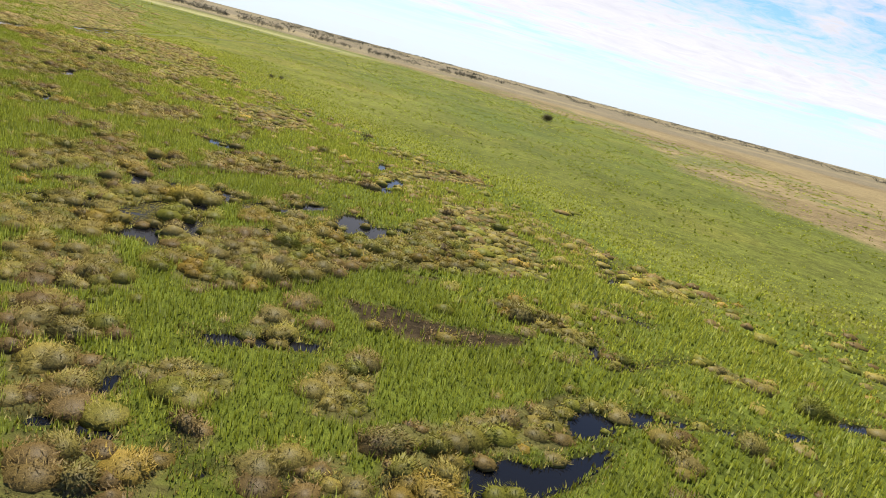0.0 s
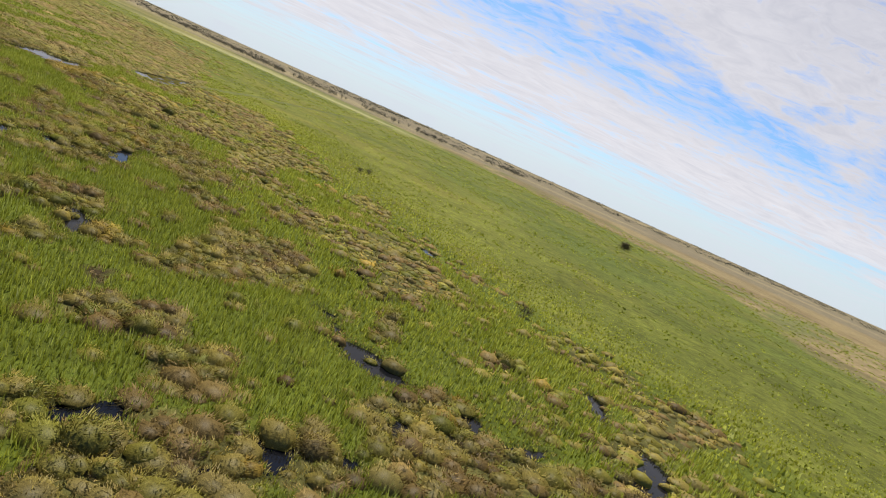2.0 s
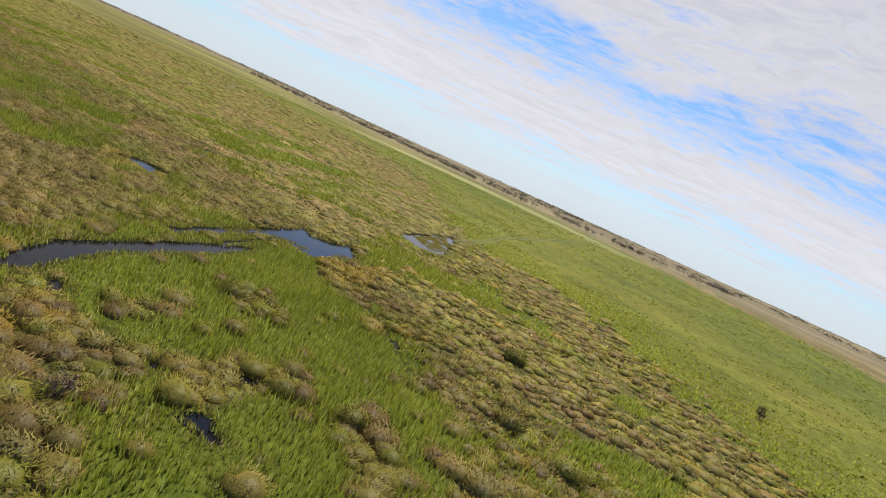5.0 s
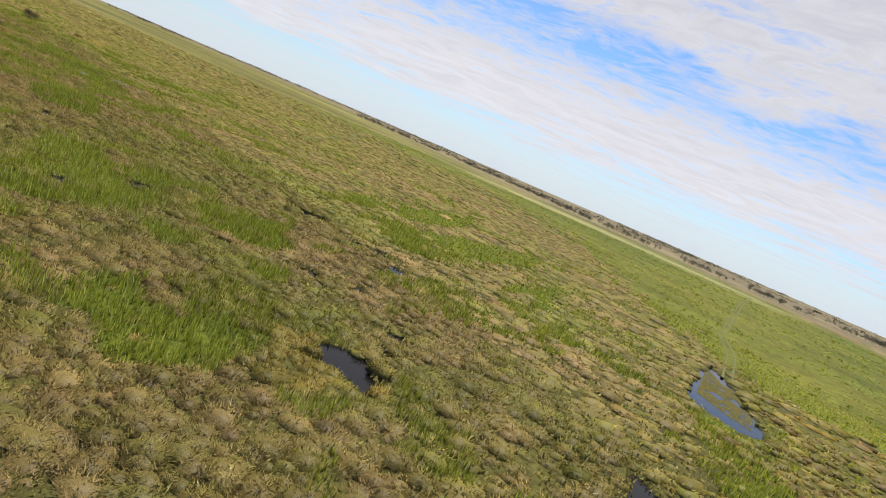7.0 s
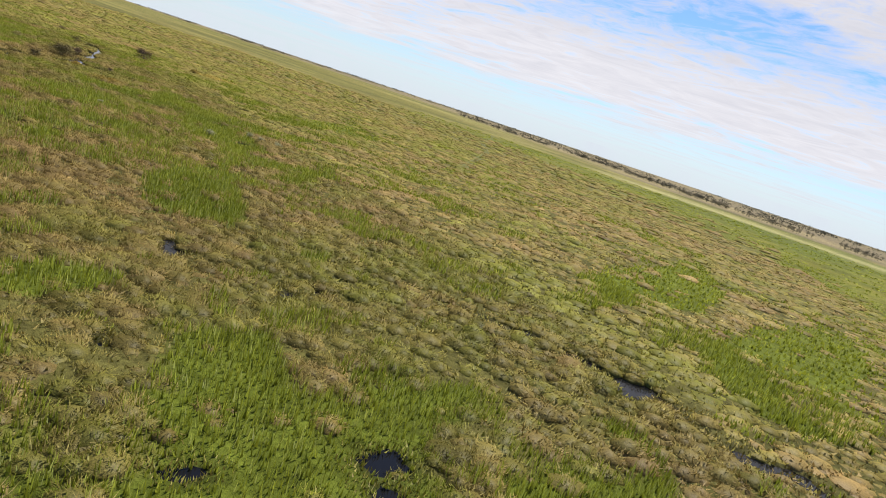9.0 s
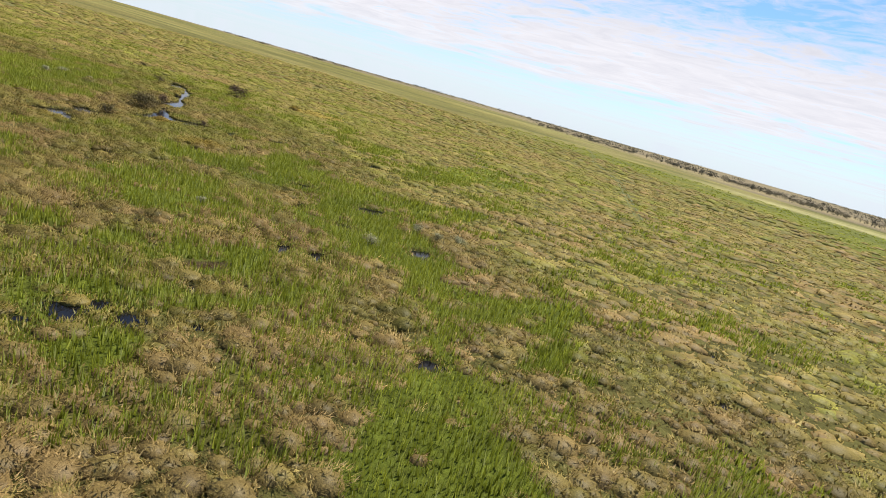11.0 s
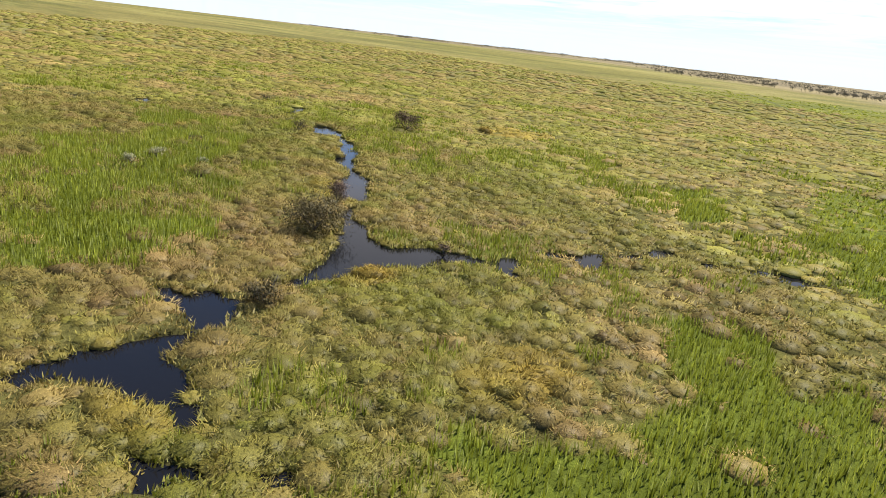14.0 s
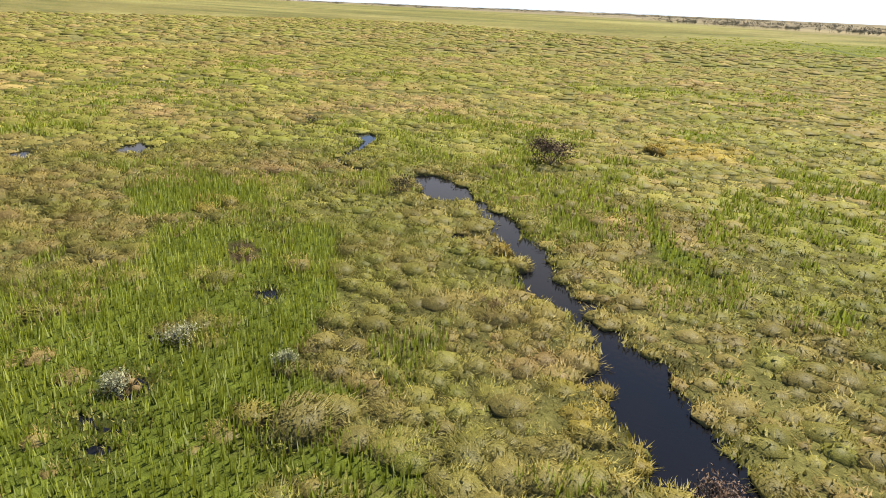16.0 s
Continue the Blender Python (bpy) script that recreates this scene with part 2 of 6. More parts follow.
outline("water", (-33.9, 88.5), (-31.6, 89.4), (-28.6, 86.5), (-29.0, 84.1), (-31.1, 83.8))
outline("water", (-22.7, 92.8), (-18.9, 94.6), (-18.5, 91.6), (-21.4, 89.3))
outline("water", (-15.6, 93.1), (-12.5, 94.4), (-10.6, 90.1), (-4.9, 95.0), (-5.8, 91.1), (-10.6, 83.8), (-12.7, 83.8), (-16.0, 84.2), (-15.6, 85.8))
outline("water", (-22.9, 82.5), (-21.6, 83.7), (-21.3, 80.8), (-22.2, 80.0))
outline("water", (-46.1, 68.0), (-45.0, 69.3), (-44.0, 67.8), (-43.2, 65.0), (-44.1, 65.6))
outline("water", (-41.4, 68.2), (-41.3, 71.1), (-41.5, 72.8), (-39.1, 68.8), (-40.2, 67.3))
outline("water", (-16.2, 118.0), (-12.4, 118.4), (-12.0, 116.1), (-15.1, 112.9))
outline("water", (-18.3, 142.2), (-16.0, 138.8), (-17.3, 134.6))
outline("water", (-51.3, 73.3), (-49.7, 74.2), (-47.3, 74.8), (-48.4, 73.1))
outline("water", (-47.7, 120.0), (-44.7, 120.2), (-41.6, 119.0), (-44.3, 116.8))
outline("water", (-45.7, 81.4), (-45.1, 82.2), (-40.9, 76.2), (-41.4, 75.7))
outline("water", (-36.7, 67.5), (-37.0, 72.4), (-35.0, 78.0), (-32.4, 81.5), (-30.4, 78.8), (-29.5, 72.7), (-31.6, 70.4), (-33.2, 65.6))
outline("water", (-28.3, 85.2), (-25.6, 88.3), (-21.2, 89.5), (-22.3, 85.9), (-26.4, 82.6))
outline("water", (-22.7, 76.8), (-21.5, 77.2), (-21.8, 75.0))
outline("water", (24.8, 105.5), (26.9, 103.1), (24.3, 100.4))
outline("water", (25.3, 96.3), (27.1, 95.7), (25.0, 93.9))
outline("water", (-2.1, 97.7), (-0.7, 98.7), (-1.4, 95.8))
outline("water", (20.5, 140.0), (26.5, 144.9), (24.1, 140.2))
outline("water", (-43.9, 91.9), (-41.6, 92.2), (-41.9, 90.3))
outline("water", (-49.2, 122.0), (-46.0, 122.2), (-42.3, 120.4), (-40.6, 118.2), (-42.8, 117.1), (-46.8, 118.0))
outline("water", (-56.5, 101.1), (-55.6, 102.4), (-54.4, 99.4), (-54.5, 98.8))
outline("water", (-59.1, 91.6), (-57.9, 92.6), (-56.5, 94.1), (-55.9, 92.9), (-57.3, 91.3), (-57.6, 89.7))
outline("water", (-48.7, 97.4), (-46.6, 99.7), (-45.5, 96.2), (-45.9, 94.7), (-47.3, 96.1))
outline("water", (-49.5, 90.6), (-49.3, 92.6), (-47.7, 91.8), (-48.4, 89.6))
outline("water", (-40.5, 110.2), (-39.4, 111.5), (-39.0, 108.1), (-39.8, 107.7))
outline("water", (-35.0, 117.2), (-32.6, 117.7), (-32.4, 114.5), (-33.8, 113.7))
outline("water", (-30.7, 113.8), (-27.8, 116.3), (-24.8, 118.0), (-27.9, 114.1))
outline("water", (-83.6, 122.7), (-81.2, 123.7), (-78.3, 119.5), (-78.7, 117.8))
outline("water", (-18.6, 144.0), (-16.4, 141.9), (-17.2, 138.9), (-18.6, 140.8))
outline("water", (-12.7, 130.3), (-10.8, 126.5), (-11.2, 122.4), (-14.6, 118.1), (-16.5, 117.8))
outline("water", (-42.7, 100.0), (-41.0, 100.4), (-41.6, 99.3))
outline("water", (-101.3, 149.0), (-99.9, 149.7), (-96.7, 145.0))
outline("water", (-83.3, 123.1), (-81.5, 124.1), (-79.8, 122.7), (-78.8, 123.6), (-79.0, 120.3), (-77.2, 117.6), (-77.9, 117.1), (-79.6, 119.4), (-81.6, 121.1))
outline("water", (-78.5, 111.9), (-77.7, 112.8), (-77.4, 111.6))
outline("water", (-103.1, 147.1), (-99.3, 149.4), (-96.6, 145.1), (-97.5, 144.0), (-100.6, 144.9))
outline("water", (-97.5, 151.7), (-99.6, 158.6), (-98.6, 159.8), (-94.4, 149.3))
outline("water", (-108.0, 144.4), (-106.9, 146.3), (-105.9, 144.4))
outline("water", (-50.3, 192.3), (-47.2, 190.4), (-48.3, 186.6))
outline("water", (-163.7, 215.9), (-162.1, 230.8), (-157.3, 223.7), (-158.7, 213.5))
outline("water", (-112.4, 144.1), (-112.7, 145.8), (-111.0, 146.0), (-110.6, 144.0), (-111.3, 143.0))
outline("water", (-111.7, 140.0), (-111.9, 141.3), (-110.6, 143.0), (-109.2, 145.7), (-107.4, 145.4), (-107.6, 150.0), (-106.0, 148.9), (-107.0, 143.8), (-107.1, 141.4), (-108.7, 139.9), (-109.7, 139.9), (-110.2, 138.7))
outline("water", (-108.5, 136.9), (-107.8, 139.0), (-106.5, 141.8), (-105.5, 139.8), (-106.1, 138.2), (-107.8, 136.6))
outline("water", (-105.1, 146.5), (-103.4, 149.3), (-100.0, 152.2), (-96.7, 151.7), (-98.5, 147.9), (-100.2, 146.1), (-102.4, 145.2))
outline("water", (-103.5, 152.7), (-101.4, 154.6), (-98.7, 155.7), (-97.1, 153.1), (-98.9, 152.0), (-101.6, 151.4))
outline("water", (-100.1, 159.6), (-99.3, 161.5), (-95.2, 152.9), (-94.5, 150.3), (-95.5, 150.4), (-97.3, 155.1))
outline("water", (-110.8, 159.9), (-109.6, 160.8), (-108.8, 158.3))
outline("water", (-104.6, 176.1), (-102.2, 175.7), (-102.2, 174.1))
outline("water", (-98.3, 142.0), (-97.7, 142.0), (-97.2, 140.8))
outline("water", (-167.1, 216.4), (-167.4, 225.6), (-161.3, 230.4), (-157.9, 221.7), (-160.4, 213.3))
outline("water", (-168.9, 274.9), (-167.4, 279.2), (-163.4, 268.5))
outline("water", (-156.2, 165.1), (-158.9, 167.7), (-161.0, 173.4), (-161.5, 180.1), (-161.7, 188.1), (-161.9, 195.9), (-160.7, 203.6), (-159.6, 195.5), (-159.4, 185.9), (-158.8, 177.9), (-157.3, 171.3), (-155.9, 166.7))
outline("water", (-166.5, 192.7), (-167.7, 204.5), (-168.6, 212.0), (-169.9, 227.8), (-165.0, 224.3), (-163.3, 233.3), (-157.9, 226.2), (-159.5, 221.3), (-161.3, 215.6), (-166.2, 211.7), (-166.0, 202.6), (-165.2, 192.4))
outline("water", (-170.8, 277.2), (-174.1, 314.3), (-165.2, 294.3), (-164.4, 267.2))
outline("water", (-197.5, 214.0), (-193.3, 215.7), (-190.6, 211.4))
outline("water", (-153.7, 166.4), (-153.6, 168.6), (-151.5, 166.8), (-151.6, 165.7))
outline("water", (-144.9, 165.7), (-144.4, 166.0), (-142.9, 164.5))
outline("water", (-140.9, 166.3), (-140.6, 168.0), (-139.2, 165.1))
outline("water", (-133.9, 163.2), (-133.6, 164.8), (-132.7, 163.6), (-130.6, 162.9), (-131.3, 162.3), (-132.9, 163.0))
outline("water", (-136.8, 171.6), (-135.2, 171.9), (-135.2, 170.9))
outline("water", (-127.8, 159.8), (-127.1, 160.3), (-127.2, 159.6))
outline("water", (-197.4, 213.6), (-195.6, 215.4), (-193.4, 216.2), (-191.2, 213.4), (-188.9, 210.9), (-188.9, 209.7), (-190.5, 210.1), (-192.5, 210.9), (-194.2, 209.9), (-195.8, 211.3))
outline("water", (-217.4, 253.2), (-213.9, 252.0), (-213.8, 249.9))
outline("water", (-240.9, 256.8), (-237.1, 258.3), (-236.0, 254.9))
outline("water", (-198.1, 225.2), (-196.4, 227.1), (-195.4, 224.7), (-196.5, 224.0))
outline("water", (-195.7, 220.8), (-193.2, 220.2), (-193.3, 218.7))
outline("water", (-236.2, 209.4), (-235.7, 210.3), (-234.4, 209.0))
outline("water", (-238.3, 220.3), (-237.5, 222.1), (-236.3, 220.1))
outline("water", (-174.5, 305.1), (-170.2, 303.9), (-165.0, 289.3), (-161.7, 276.2), (-161.4, 270.9), (-164.7, 267.9), (-168.0, 270.3), (-172.0, 273.6), (-173.9, 286.0))
outline("water", (-274.4, 227.4), (-273.4, 228.8), (-270.1, 225.9))
outline("water", (-237.0, 209.7), (-236.7, 210.7), (-235.0, 209.7), (-235.1, 208.7))
outline("water", (-239.8, 221.3), (-238.8, 222.7), (-238.1, 221.0))
outline("water", (-240.3, 256.0), (-237.5, 258.8), (-235.9, 254.9), (-237.5, 253.3))
outline("water", (-219.0, 253.8), (-214.9, 252.2), (-213.6, 249.5), (-215.5, 249.4))
outline("water", (-214.9, 226.9), (-213.4, 229.7), (-211.4, 228.5), (-213.1, 228.1))
outline("water", (-208.9, 231.5), (-208.5, 234.2), (-207.6, 231.9), (-208.1, 230.8))
outline("water", (-220.3, 207.0), (-220.1, 207.2), (-218.6, 206.1))
outline("water", (-222.0, 222.0), (-220.8, 222.7), (-220.8, 221.5))
outline("water", (-275.5, 227.7), (-274.2, 229.0), (-271.2, 227.7), (-271.1, 226.0))
outline("water", (-263.0, 232.7), (-261.6, 233.0), (-261.2, 231.8))
outline("water", (-263.5, 236.2), (-262.1, 236.4), (-261.6, 235.2))
outline("water", (-253.1, 253.9), (-250.7, 256.1), (-249.0, 254.5), (-251.1, 252.7))
outline("water", (-246.1, 256.2), (-244.7, 256.8), (-245.1, 255.0))
outline("water", (-241.0, 256.4), (-238.4, 257.6), (-236.5, 256.6), (-237.8, 253.4), (-239.7, 255.0))
outline("water", (-232.2, 256.4), (-230.0, 255.2), (-230.7, 254.2))
outline("water", (-227.9, 253.8), (-224.3, 256.3), (-225.1, 253.4), (-226.6, 252.4))
outline("water", (-240.4, 221.8), (-239.9, 223.9), (-238.1, 223.4), (-238.8, 221.8), (-239.7, 220.9))
outline("water", (-257.8, 214.2), (-257.0, 214.9), (-255.8, 214.0))
outline("water", (-243.1, 211.8), (-242.7, 213.2), (-242.5, 212.5))
outline("water", (-320.3, 229.9), (-320.0, 231.7), (-319.8, 233.5), (-318.8, 232.9), (-319.0, 231.1), (-317.3, 230.5), (-317.0, 229.8), (-318.9, 229.7))
outline("water", (-318.9, 227.3), (-318.1, 228.2), (-316.7, 227.3), (-316.7, 226.9))
outline("water", (-318.0, 233.5), (-317.6, 234.7), (-316.2, 233.7), (-316.2, 233.0))
outline("water", (-331.5, 272.4), (-330.3, 273.5), (-328.9, 270.7), (-329.8, 270.4))
outline("water", (-332.3, 253.5), (-331.9, 255.2), (-330.4, 253.4))
outline("water", (-329.9, 255.8), (-329.7, 257.5), (-328.0, 255.3))
outline("water", (-312.2, 247.5), (-311.8, 249.6), (-311.2, 248.0))
outline("water", (-307.2, 251.4), (-306.0, 252.1), (-306.1, 250.7))
outline("water", (-315.9, 237.2), (-315.1, 237.8), (-315.1, 237.1))
outline("water", (-312.5, 253.2), (-311.9, 253.9), (-311.7, 252.9))
outline("water", (-294.6, 276.4), (-292.6, 276.1), (-292.5, 273.6))
outline("water", (-301.1, 289.9), (-299.8, 289.2), (-300.0, 288.0))
outline("water", (-322.5, 240.2), (-321.8, 240.6), (-321.4, 240.0))
outline("water", (-332.0, 254.1), (-331.6, 255.0), (-330.3, 253.4), (-329.7, 252.1), (-330.9, 252.9))
outline("water", (-329.4, 256.1), (-328.6, 256.6), (-326.8, 255.2), (-327.3, 254.7))
outline("water", (-331.8, 272.4), (-331.0, 274.5), (-329.2, 272.7), (-328.9, 270.5), (-330.3, 270.6))
outline("water", (-349.3, 277.8), (-348.8, 281.8), (-346.6, 279.5), (-347.6, 276.3))
outline("water", (-360.3, 273.7), (-359.1, 275.3), (-358.4, 273.3))
outline("water", (-349.2, 266.5), (-347.7, 266.7), (-347.5, 265.5))
outline("water", (-344.9, 239.4), (-343.8, 239.7), (-343.2, 239.1))
outline("water", (-341.2, 237.2), (-342.1, 238.2), (-340.7, 237.7))
outline("water", (-339.4, 242.1), (-338.8, 242.5), (-338.0, 241.8))
outline("water", (-332.1, 240.8), (-331.5, 241.2), (-331.1, 240.5))
outline("water", (-335.6, 253.0), (-334.7, 253.5), (-334.4, 252.5))
outline("water", (-336.0, 248.6), (-335.7, 249.0), (-334.9, 248.3))
outline("water", (-319.1, 266.7), (-318.4, 266.8), (-318.7, 266.0))
outline("water", (-327.5, 299.0), (-326.3, 298.3), (-326.4, 296.6))
outline("water", (-368.8, 246.6), (-368.5, 249.4), (-367.0, 248.6), (-367.8, 246.4))
outline("water", (-364.7, 239.2), (-364.1, 240.2), (-363.1, 239.9), (-363.5, 239.1))
outline("water", (-364.1, 241.7), (-363.8, 242.9), (-363.2, 241.8))
outline("water", (-365.5, 248.2), (-364.9, 248.7), (-363.6, 247.8))
outline("water", (-363.1, 244.5), (-362.6, 244.8), (-361.5, 244.3))
outline("water", (-386.7, 241.3), (-385.8, 241.8), (-384.0, 241.1))
outline("water", (-385.3, 246.7), (-384.7, 247.5), (-383.4, 246.7))
outline("water", (-375.8, 250.6), (-374.7, 251.4), (-374.4, 250.5))
outline("water", (-349.8, 266.7), (-349.4, 268.2), (-348.3, 266.9), (-348.6, 265.9))
outline("water", (-348.1, 264.6), (-347.2, 265.1), (-347.2, 263.9))
outline("water", (-360.9, 273.0), (-360.3, 275.8), (-358.8, 273.8), (-359.4, 272.0))
outline("water", (-350.1, 278.3), (-348.6, 281.4), (-347.1, 279.8), (-348.2, 275.6))
outline("water", (-365.1, 268.4), (-363.7, 268.4), (-363.4, 267.3))
outline("water", (-341.0, 266.6), (-340.2, 268.6), (-338.9, 268.2), (-339.5, 267.1))
outline("water", (-355.5, 238.5), (-355.5, 239.3), (-354.7, 239.3), (-354.7, 238.5))
outline("water", (-404.0, 253.3), (-401.8, 254.8), (-402.6, 256.0), (-400.7, 256.6), (-400.4, 258.1), (-398.1, 257.0), (-398.0, 255.6), (-396.6, 254.4), (-396.3, 253.0), (-398.4, 253.5), (-401.7, 252.9))
outline("water", (-394.6, 243.0), (-396.0, 244.1), (-395.7, 245.7), (-396.7, 248.4), (-396.6, 251.3), (-396.2, 252.3), (-393.4, 250.4), (-391.6, 251.2), (-389.8, 250.8), (-388.5, 250.2), (-388.0, 250.6), (-385.9, 249.8), (-386.2, 249.3), (-388.4, 249.3), (-390.3, 247.9), (-392.8, 246.7), (-394.7, 244.8), (-393.8, 243.4))
outline("water", (-384.6, 246.8), (-383.7, 248.0), (-383.4, 249.6), (-382.8, 249.2), (-383.3, 247.9), (-382.9, 246.7), (-383.5, 246.4))
outline("water", (-381.8, 250.3), (-381.2, 252.1), (-380.5, 252.3), (-380.7, 250.6))
outline("water", (-402.0, 265.3), (-406.1, 269.0), (-410.5, 270.9), (-415.4, 274.3), (-416.1, 275.7), (-410.5, 274.0), (-405.9, 274.3), (-403.6, 277.2), (-400.9, 279.1), (-400.8, 277.7), (-401.9, 275.4), (-400.9, 273.1), (-402.6, 272.2), (-402.6, 269.3), (-401.1, 265.8))
outline("water", (-399.5, 282.4), (-398.0, 282.8), (-396.1, 281.0), (-396.5, 280.0))
outline("water", (-399.2, 288.1), (-399.1, 289.4), (-398.2, 287.9))
outline("water", (-396.6, 289.0), (-397.4, 292.8), (-395.1, 290.5), (-395.1, 288.1))
outline("water", (-396.7, 293.8), (-396.8, 296.3), (-395.9, 294.5))
outline("water", (-396.9, 301.6), (-395.3, 303.4), (-393.7, 301.5), (-394.7, 299.0))
outline("water", (-393.1, 302.7), (-390.7, 304.3), (-390.6, 301.9))
outline("water", (-386.4, 308.7), (-384.4, 310.5), (-383.6, 307.5), (-384.6, 306.8))
outline("water", (-415.6, 274.9), (-412.9, 275.5), (-409.7, 273.9), (-406.5, 274.3), (-405.0, 278.0), (-403.0, 280.1), (-401.6, 280.1), (-400.3, 280.9), (-399.9, 279.5), (-401.8, 276.8), (-401.4, 274.2), (-402.0, 273.4), (-402.8, 273.8), (-404.4, 272.1), (-404.1, 270.0), (-403.4, 268.6), (-403.7, 267.0), (-401.9, 265.1), (-402.8, 263.8), (-404.4, 266.4), (-407.2, 267.9), (-407.6, 269.2), (-409.0, 270.2), (-412.0, 271.4), (-412.3, 272.8), (-415.2, 274.0))
outline("water", (-420.5, 277.3), (-420.1, 278.7), (-415.8, 275.1), (-415.3, 273.9), (-417.3, 274.7))
outline("water", (-400.6, 283.3), (-399.2, 283.9), (-397.1, 281.2), (-397.5, 280.4), (-399.6, 281.7))
outline("water", (-400.6, 289.1), (-399.4, 289.1), (-398.3, 291.4), (-398.2, 294.5), (-397.4, 295.0), (-395.8, 290.5), (-397.7, 289.7), (-399.0, 287.5))
outline("water", (-502.0, 308.3), (-500.6, 311.1), (-496.4, 309.2), (-491.0, 303.1), (-487.6, 297.5), (-484.7, 296.7), (-481.6, 298.1), (-480.3, 296.1), (-484.3, 295.7), (-488.5, 297.2), (-492.7, 303.2), (-496.2, 306.8))
outline("water", (-475.4, 301.0), (-474.6, 303.5), (-468.1, 303.3), (-464.2, 300.8), (-459.1, 299.4), (-455.3, 298.8), (-452.7, 296.7), (-450.6, 293.2), (-452.4, 294.3), (-455.4, 294.5), (-456.7, 296.5), (-459.6, 297.9), (-463.1, 299.4), (-465.0, 298.3), (-467.4, 297.1), (-472.8, 299.1))
outline("water", (-452.7, 296.7), (-448.9, 295.9), (-444.2, 291.6), (-441.0, 289.9), (-439.4, 290.6), (-438.0, 288.6), (-439.6, 288.3), (-441.5, 287.9), (-442.8, 287.7), (-445.4, 289.8), (-446.6, 290.0), (-447.4, 292.2), (-450.6, 293.2))
outline("water", (-438.0, 288.6), (-436.0, 288.7), (-434.6, 287.3), (-431.2, 287.4), (-429.5, 285.1), (-427.8, 284.8), (-428.2, 280.5), (-429.9, 281.1), (-430.8, 281.8), (-431.5, 282.5), (-432.3, 282.4), (-433.1, 281.5), (-433.7, 283.6), (-434.7, 285.3), (-437.2, 287.3), (-439.7, 288.5))
outline("water", (-427.8, 284.8), (-426.3, 284.2), (-425.4, 283.2), (-425.0, 282.2), (-423.7, 281.9), (-422.8, 281.3), (-422.2, 280.7), (-423.7, 278.7), (-425.0, 278.1), (-425.8, 278.2), (-426.6, 279.6), (-428.3, 280.6))
outline("water", (-456.5, 291.1), (-455.5, 294.9), (-454.8, 294.0), (-455.7, 290.8))
outline("water", (-506.6, 274.7), (-509.8, 278.3), (-506.6, 280.3), (-502.9, 276.5), (-503.4, 274.2))
outline("water", (-510.5, 262.8), (-510.6, 265.6), (-506.0, 264.5), (-507.6, 262.8))
outline("water", (-497.6, 261.9), (-496.2, 263.5), (-492.8, 262.6))
outline("water", (-445.0, 258.8), (-444.4, 259.4), (-442.9, 260.4), (-443.3, 259.4))
outline("water", (-442.3, 258.5), (-442.2, 259.0), (-441.5, 258.5))
outline("water", (-454.3, 271.5), (-453.6, 273.2), (-452.8, 271.8))
outline("water", (-466.6, 277.5), (-465.9, 279.5), (-465.2, 277.9))
outline("water", (-447.0, 261.7), (-446.9, 262.4), (-445.7, 261.7), (-446.0, 260.7))
outline("algae", (-36.9, 67.8), (-36.3, 73.7), (-35.2, 78.4), (-31.9, 83.0), (-30.5, 79.3), (-28.1, 75.4), (-31.9, 71.2), (-33.5, 66.2))
outline("algae", (-29.4, 83.9), (-25.7, 88.8), (-21.3, 90.5), (-21.8, 86.9), (-26.3, 82.6))
outline("algae", (-46.1, 124.5), (-41.4, 123.2), (-36.1, 122.8), (-37.7, 120.4), (-42.4, 121.5))
outline("algae", (-104.9, 149.4), (-103.5, 153.7), (-98.9, 156.2), (-97.0, 153.2), (-99.1, 150.8), (-101.8, 149.4), (-103.5, 148.2))
outline("algae", (-111.9, 140.4), (-111.0, 142.1), (-108.1, 144.7), (-107.5, 142.0), (-109.1, 139.9))
outline("algae", (-169.5, 203.1), (-169.5, 211.8), (-164.3, 216.8), (-161.8, 217.4), (-161.5, 210.1), (-165.2, 204.2))
outline("algae", (-172.2, 288.0), (-174.2, 309.9), (-166.2, 290.4), (-165.7, 275.4))
outline("algae", (-160.0, 222.3), (-158.0, 228.6), (-153.7, 225.2), (-155.9, 217.5))
outline("algae", (-173.1, 298.2), (-168.2, 300.0), (-163.5, 282.5), (-163.1, 273.9), (-167.2, 276.5), (-171.9, 281.3))
outline("mud", (-8.9, 61.0), (-3.3, 62.7), (2.7, 61.4), (10.5, 63.5), (9.8, 60.9), (3.0, 56.4), (-1.2, 55.7), (-5.8, 57.0))
outline("mud", (-4.1, 73.0), (1.1, 76.3), (-0.7, 73.2))
outline("mud", (-71.9, 111.0), (-69.9, 113.1), (-67.6, 107.3))
outline("mud", (-75.0, 162.8), (-69.6, 164.2), (-70.6, 158.7))
outline("mud", (-332.0, 235.1), (-331.3, 236.8), (-329.9, 235.9))
outline("mud", (-327.9, 240.4), (-327.2, 245.7), (-325.3, 244.3), (-326.3, 240.2))
outline("mud", (-464.8, 273.9), (-464.2, 276.2), (-459.3, 274.3), (-459.9, 272.2))
outline("mud", (-448.1, 261.1), (-446.8, 262.0), (-445.7, 261.2), (-446.6, 260.1))
outline("sedge", (-26.1, 37.0), (-23.7, 40.4), (-18.6, 39.8), (-18.0, 36.0), (-20.0, 31.5), (-21.8, 31.2))
outline("sedge", (-20.8, 29.9), (-17.6, 31.4), (-12.4, 31.5), (-10.2, 28.3), (-17.4, 25.3))
